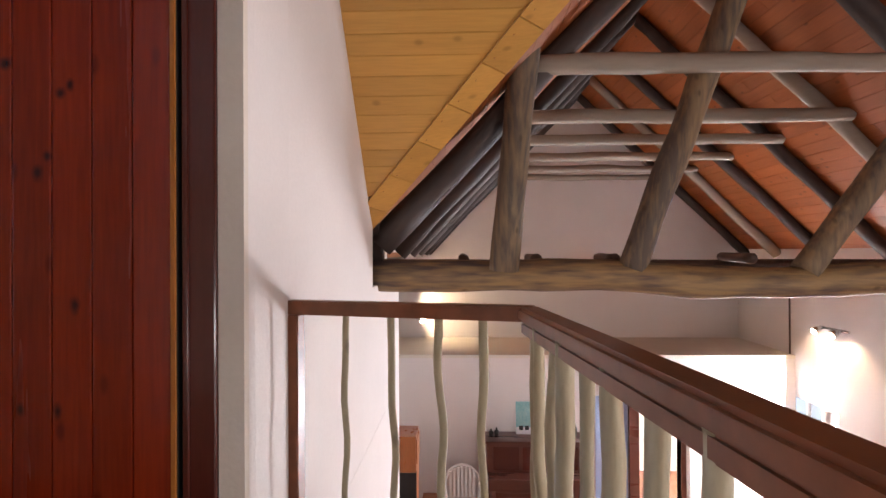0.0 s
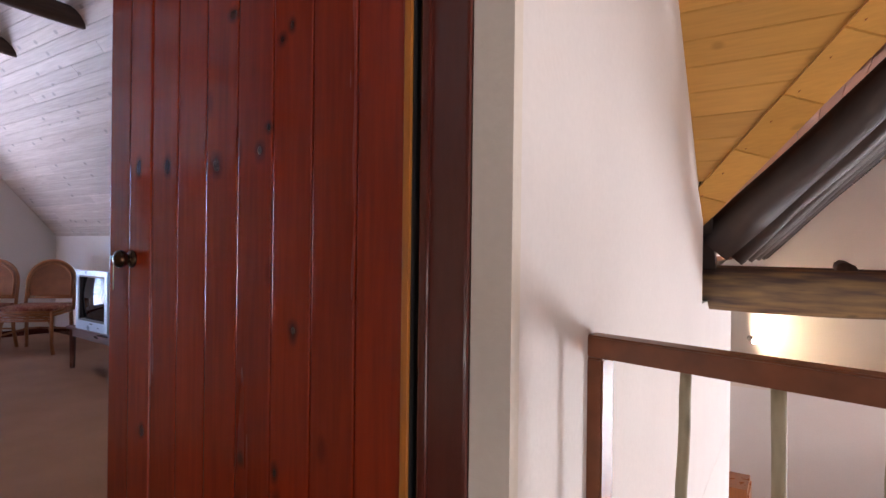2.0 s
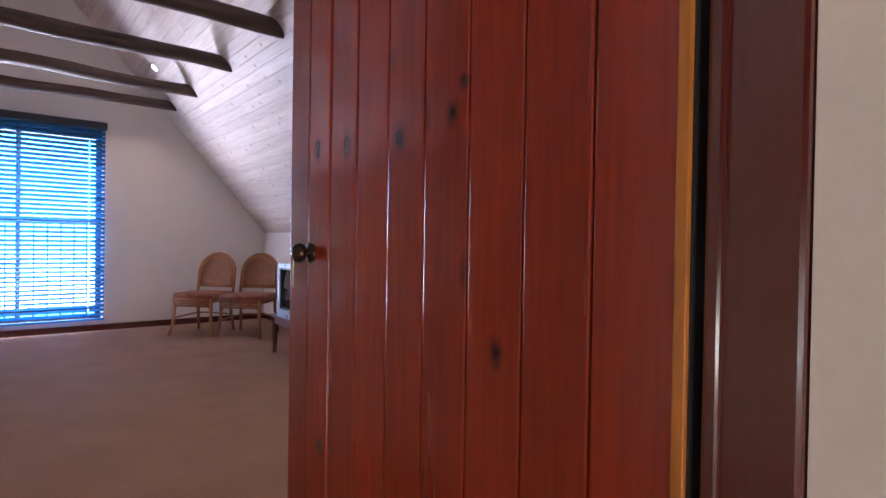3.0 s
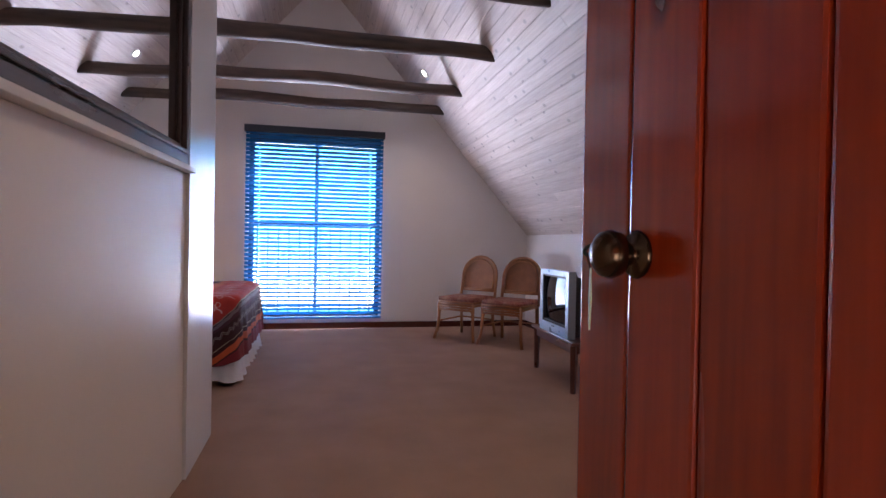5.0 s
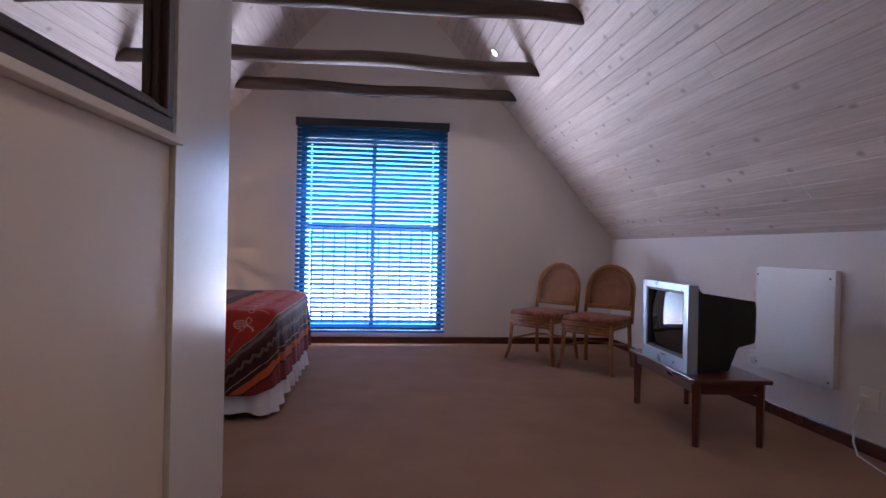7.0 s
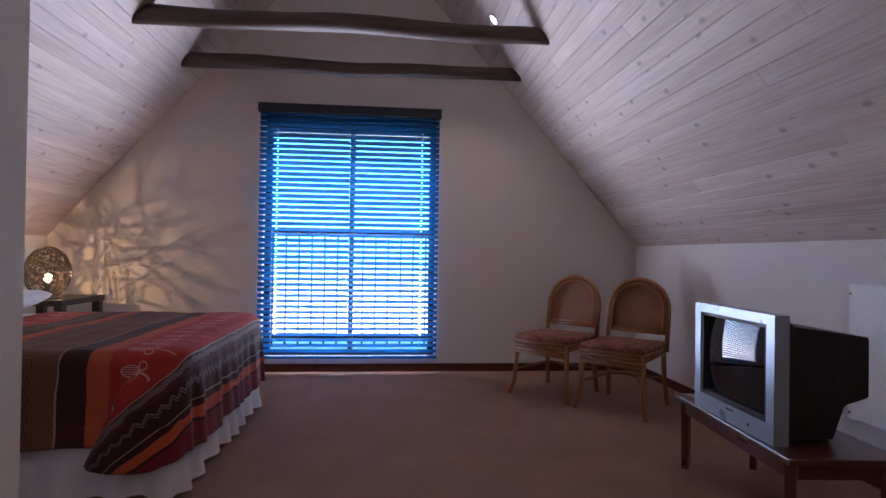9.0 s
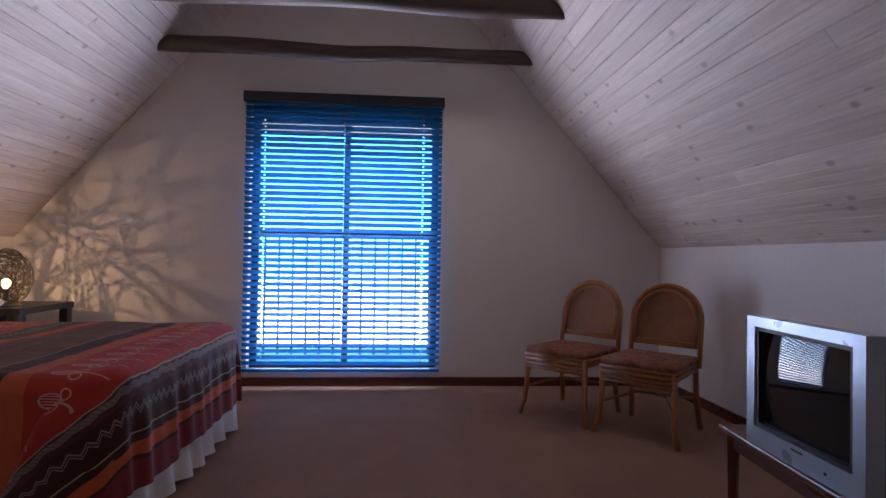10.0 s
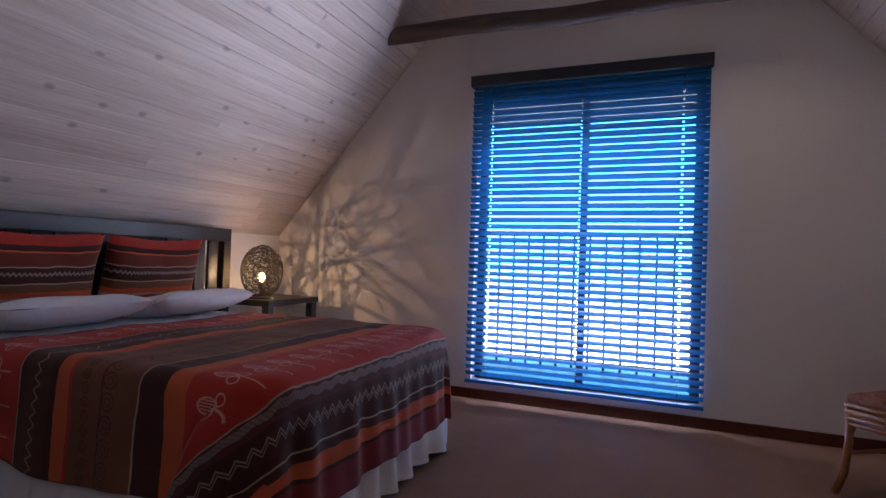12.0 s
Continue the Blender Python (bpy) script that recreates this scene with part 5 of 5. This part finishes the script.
def rattan_chair(at, rz):
    c = thing("rattan_chair", "honey-brown rattan chair with woven arched back and rust cushion", "chair", at, rz, "rattan chairs")
    R = 0.016
    for x in (-1, 1):
        part("leg", add_tube(bmesh.new(), [(x * 0.262, -0.275, 0), (x * 0.235, -0.25, 0.1), (x * 0.225, -0.235, 0.25), (x * 0.225, -0.23, 0.43)], 0.018, 10), M_RATTAN, c, "", True)
        part("leg", add_tube(bmesh.new(), [(x * 0.23, 0.27, 0), (x * 0.215, 0.235, 0.2), (x * 0.21, 0.225, 0.43)], 0.018, 10), M_RATTAN, c, "", True)
        # curved braces under the seat
        part("brace", add_tube(bmesh.new(), [(x * 0.222, -0.232, 0.27), (x * 0.20, -0.232, 0.335), (x * 0.15, -0.232, 0.37), (x * 0.08, -0.232, 0.38)], 0.009, 8), M_RATTAN, c, "", True)
        part("stretcher", add_tube(bmesh.new(), [(x * 0.222, -0.235, 0.2), (x * 0.1, 0.0, 0.235), (-x * 0.0, 0.02, 0.24), (x * 0.21, 0.235, 0.2)], 0.010, 8), M_RATTAN, c, "", True)
        part("side_rail", add_tube(bmesh.new(), [(x * 0.225, -0.23, 0.39), (x * 0.212, 0.225, 0.39)], R * 0.8, 8), M_RATTAN, c, "", True)
    for z in (0.425, 0.395):
        ring = [(-0.235, -0.235, z), (0.235, -0.235, z), (0.215, 0.235, z), (-0.215, 0.235, z), (-0.235, -0.235, z)]
        part("seat_ring", add_tube(bmesh.new(), ring, 0.015, 8), M_RATTAN, c, "", True)
    part("seat_panel", B(-0.225, 0.225, -0.225, 0.225, 0.415, 0.432), M_WEAVE, c)
    for z in (0.366, 0.34):
        part("front_rail", add_tube(bmesh.new(), [(-0.225, -0.238, z), (0.225, -0.238, z)], 0.012, 8), M_RATTAN, c, "", True)
    part("cushion", add_box(bmesh.new(), -0.235, 0.235, -0.25, 0.22, 0.434, 0.482, bevel=0.02), M_CUSH, c, "rust-coloured patterned seat cushion", True)

    def arch(w, top, z0, lean):
        pts = [(-w, 0.235, z0)]
        for k in range(17):
            a = math.pi * k / 16
            z = top - w + w * math.sin(a)
            pts.append((-w * math.cos(a), 0.235 + lean * (z - z0), z))
        pts.append((w, 0.235, z0))
        return pts
    part("back_frame", add_tube(bmesh.new(), arch(0.23, 0.93, 0.40, 0.16), 0.017, 10), M_RATTAN, c, "", True)
    part("back_inner_frame", add_tube(bmesh.new(), arch(0.20, 0.895, 0.53, 0.16), 0.009, 8), M_RATTAN, c, "", True)
    for z in (0.53, 0.55):
        part("back_crossbar", add_tube(bmesh.new(), [(-0.225, 0.235 + 0.16 * (z - 0.4), z), (0.225, 0.235 + 0.16 * (z - 0.4), z)], 0.010, 8), M_RATTAN, c, "", True)
    pts = arch(0.226, 0.925, 0.535, 0.16)
    bm = bmesh.new()
    add_prism(bm, [(x, y + 0.024, z) for x, y, z in pts], (0, 0.006, 0))
    part("back_panel", bm, M_WEAVE, c, "woven cane back panel")
    return c


chair = rattan_chair((-7.12, 2.755, 0), 43)
copy_thing(chair, pose(-6.70, 3.14, 0, 0, 0, 45))

# ---- television on its low table ----
tt = thing("tv_table", "low dark mahogany table with square legs under the television", "table", (-5.11, 3.12, 0), -4.5)
part("tabletop", B(-0.475, 0.475, -0.22, 0.22, 0.355, 0.38, bevel=0.006), M_MAHOG, tt)
for y in (-0.19, 0.17):
    part("apron", B(-0.42, 0.42, y, y + 0.02, 0.29, 0.355), M_MAHOG, tt)
for x in (-0.43, 0.41):
    part("apron", B(x, x + 0.02, -0.17, 0.17, 0.29, 0.355), M_MAHOG, tt)
for x in (-0.445, 0.405):
    for y in (-0.2, 0.16):
        part("leg", add_tube(bmesh.new(), [(x + 0.02, y + 0.02, 0), (x + 0.02, y + 0.02, 0.355)], [0.021, 0.028], 4), M_MAHOG, tt)
tv = thing("television", "silver-fronted old tube television with dark curved screen", "television", (-5.072, 3.12, 0.381), -3.0)
bm = bmesh.new()
W2, HH = 0.303, 0.505
for x0, x1, z0, z1 in ((-W2, -W2 + 0.05, 0, HH), (W2 - 0.05, W2, 0, HH), (-W2 + 0.05, W2 - 0.05, 0, 0.075), (-W2 + 0.05, W2 - 0.05, HH - 0.04, HH)):
    add_box(bm, x0, x1, -0.21, -0.15, z0, z1)
bezel = part("front_bezel", bm, M_SILVER, tv)
bm = bmesh.new()
for x0, x1, z0, z1 in ((-W2 + 0.05, -W2 + 0.068, 0.075, HH - 0.04), (W2 - 0.068, W2 - 0.05, 0.075, HH - 0.04), (-W2 + 0.068, W2 - 0.068, 0.075, 0.092), (-W2 + 0.068, W2 - 0.068, HH - 0.056, HH - 0.04)):
    add_box(bm, x0, x1, -0.204, -0.16, z0, z1)
part("screen_surround", bm, M_BLACKPL, tv)


def screen_place(a, b):
    x, z = 2 * a - 1, 2 * b - 1
    return (x * (W2 - 0.066), -0.205 + 0.034 * (x * x + z * z) * 0.5, 0.083 + (HH - 0.132) * b)


part_ob = new("screen", grid_mesh("screen", 16, 14, screen_place, M_SCREEN, lambda a, b: (a, b))); part_ob.parent = tv
bm = bmesh.new()
profile = ((-0.15, W2 - 0.01, 0.01, HH - 0.005), (-0.12, W2 - 0.02, 0.01, HH - 0.045), (0.07, 0.25, 0.01, HH - 0.07), (0.13, 0.235, 0.14, HH - 0.08), (0.25, 0.21, 0.165, HH - 0.095))
loops = [[(-w, y, z0), (w, y, z0), (w, y, z1), (-w, y, z1)] for y, w, z0, z1 in profile]
rings = [[bm.verts.new(p) for p in r] for r in loops]
for a, b in zip(rings, rings[1:]):
    for k in range(4):
        bm.faces.new((a[k], a[(k + 1) % 4], b[(k + 1) % 4], b[k]))
bm.faces.new(rings[0][::-1]); bm.faces.new(rings[-1])
bmesh.ops.bevel(bm, geom=bm.edges[:], offset=0.006, segments=2, affect="EDGES")
part("housing", bm, M_BLACKPL, tv)
part("rear_cover", B(-0.17, 0.17, 0.252, 0.278, 0.19, HH - 0.13, bevel=0.006), M_BLACKPL, tv)
part("brand_plate", B(-0.03, 0.03, -0.2115, -0.2095, 0.055, 0.062), M_BLACKPL, bezel, "small dark name bar")
part("power_button", add_tube(bmesh.new(), [(0.14, -0.213, 0.035), (0.14, -0.209, 0.035)], 0.006, 10), M_BLACKPL, bezel)

# ---- knee wall: access panel, sockets, cables ----
hatch = thing("access_panel", "white painted board panel screwed onto the knee wall", "panel")
pb = part("board", B(-5.40, -4.735, YN - 0.04, YN - 0.002, 0.30, 0.985, bevel=0.004), M_WHITEBOARD, hatch)
for x in (-5.39, -4.77):
    for z in (0.33, 0.935):
        part("screw", add_tube(bmesh.new(), [(x, YN - 0.043, z), (x, YN - 0.039, z)], 0.006, 8), M_BRASS, pb)
for x, z in ((-4.53, 0.30), (-5.44, 0.335)):
    sk = thing("wall_socket", "white double wall socket with plugged-in adaptor", "socket", (x, YN, z), 0, "wall sockets")
    plate = part("plate", B(-0.06, 0.06, -0.012, -0.001, -0.06, 0.06, bevel=0.003), M_WHITEPL, sk)
    part("plug", B(-0.035, 0.01, -0.05, -0.012, -0.03, 0.02, bevel=0.006), M_WHITEPL, plate)
cord_pts = [(-4.55, YN - 0.05, 0.27), (-4.57, YN - 0.06, 0.16), (-4.56, YN - 0.07, 0.06), (-4.50, YN - 0.10, 0.012), (-4.3, YN - 0.16, 0.008), (-4.0, YN - 0.2, 0.008), (-3.7, YN - 0.15, 0.008)]
tagged(part("power_cable", add_tube(bmesh.new(), cord_pts, 0.005, 8), M_WHITEPL, None, "", True), "white power cable from the socket along the carpet", "cable")
tagged(part("aerial_cable", add_tube(bmesh.new(), [(-5.47, YN - 0.006, 0.36), (-5.475, YN - 0.006, 0.6), (-5.47, YN - 0.006, 0.82)], 0.003, 6), M_WHITEPL), "thin cable clipped up the knee wall", "cable")
adaptor = thing("adaptor_plug", "white plug adaptor lying on the television table", "plug", (-4.86, 3.15, 0.381), 30)
part("plug_body", B(-0.03, 0.03, -0.02, 0.02, 0.0, 0.04, bevel=0.006), M_WHITEPL, adaptor)

# ---- mirror on the closet ledge ----
mir = thing("wall_mirror", "large mirror in a dark moulded wooden frame on the ledge", "mirror")
mir.matrix_world = CLOSET
MX0, MX1, MZ0, MZ1 = 0.03, 1.62, 1.400, 2.5
part("glass", B(MX0 + 0.03, MX1 - 0.03, -0.029, -0.025, MZ0 + 0.02, MZ1 - 0.03), M_MIRROR, mir, "clear mirror glass")
for side in ("left", "right", "low", "high"):
    # three steps of moulding: flat outer band, bead, narrow inner lip
    for name, inset, width, y0, y1, bev in (("frame_moulding", 0.0, 0.05, -0.0245, 0.006, 0.006), ("frame_bead", 0.05, 0.018, -0.0245, 0.014, 0.006), ("frame_lip", 0.068, 0.02, -0.0245, -0.008, 0.004)):
        if side in ("left", "right"):
            xa = MX0 + inset if side == "left" else MX1 - inset - width
            box = (xa, xa + width, y0, y1, MZ0 + inset + width, MZ1 - inset - width)
        else:
            za = MZ0 + inset if side == "low" else MZ1 - inset - width
            box = (MX0 + inset, MX1 - inset, y0, y1, za, za + width)
        part(name, B(*box, bevel=bev), M_MIRRORFRAME, mir)

# ---- downlights on the slope ----
_n = Vector((0, -SLOPE, -1)).normalized()
for _x in (-7.15, -2.7):
    dl = thing("downlight", "small round lit downlight on the sloping ceiling", "ceiling lamp", (_x, 2.22, roof_z(2.22)), 0, "downlights")
    part("ring", add_tube(bmesh.new(), [_n * 0.002, _n * 0.014], [0.05, 0.044], 18), M_WHITEPL, dl, "", True)
    part("lens", add_tube(bmesh.new(), [_n * 0.0145, _n * 0.02], [0.036, 0.02], 16), M_DOWNGLOW, dl, "glowing lens", True)

# ---- key in the bedroom door's lock ----
key = thing("door_key", "dark key in the door lock with hanging yellow diamond tag", "key", (-1.522, 1.358, 1.080))
part("shaft", add_tube(bmesh.new(), [(0, 0.004, 0), (0, -0.006, 0)], 0.003, 10), M_BRASS, key)
ring_pts = [(0.0075 * math.sin(2 * math.pi * k / 20) * 0.9, -0.0135 + 0.0075 * math.cos(2 * math.pi * k / 20), 0.0) for k in range(21)]
ring_pts = [(x * 0.8, y, x * 0.75) for x, y, z in ring_pts]
part("bow", add_tube(bmesh.new(), ring_pts, 0.0022, 8, False), M_BRASS, key, "dark round key bow", True)
part("escutcheon", add_tube(bmesh.new(), [(0, 0.003, 0), (0, -0.001, 0), (0, -0.002, 0)], [0.011, 0.011, 0.009], 20), M_BRASS, key)
tag_pts = [(0.0, 0.031), (0.003, 0.029), (0.021, 0.003), (0.022, 0.0), (0.020, -0.004), (0.003, -0.031), (0.0, -0.032), (-0.003, -0.031), (-0.020, -0.004), (-0.022, 0.0), (-0.021, 0.003), (-0.003, 0.029)]
bm = bmesh.new()
dx, dy = 0.90, -0.43
add_prism(bm, [(-0.004 + u * dx + 0.0008 * dy, -0.0125 + u * dy - 0.0008 * dx, -0.049 + w) for u, w in tag_pts], (-0.0016 * dy, 0.0016 * dx, 0.0))
tag = part("tag", bm, mat("pale_yellow_card", (0.72, 0.64, 0.28), 0.5, vary=0.18, scale=60, grain=300, bump=0.05), key, "pale yellow diamond-shaped key tag")
part("tag_loop", add_tube(bmesh.new(), [(0.0, -0.0205, 0.0), (-0.002, -0.0165, -0.01), (-0.004, -0.0125, -0.0195)], 0.0008, 6), M_BRASS, key, "thin wire loop")
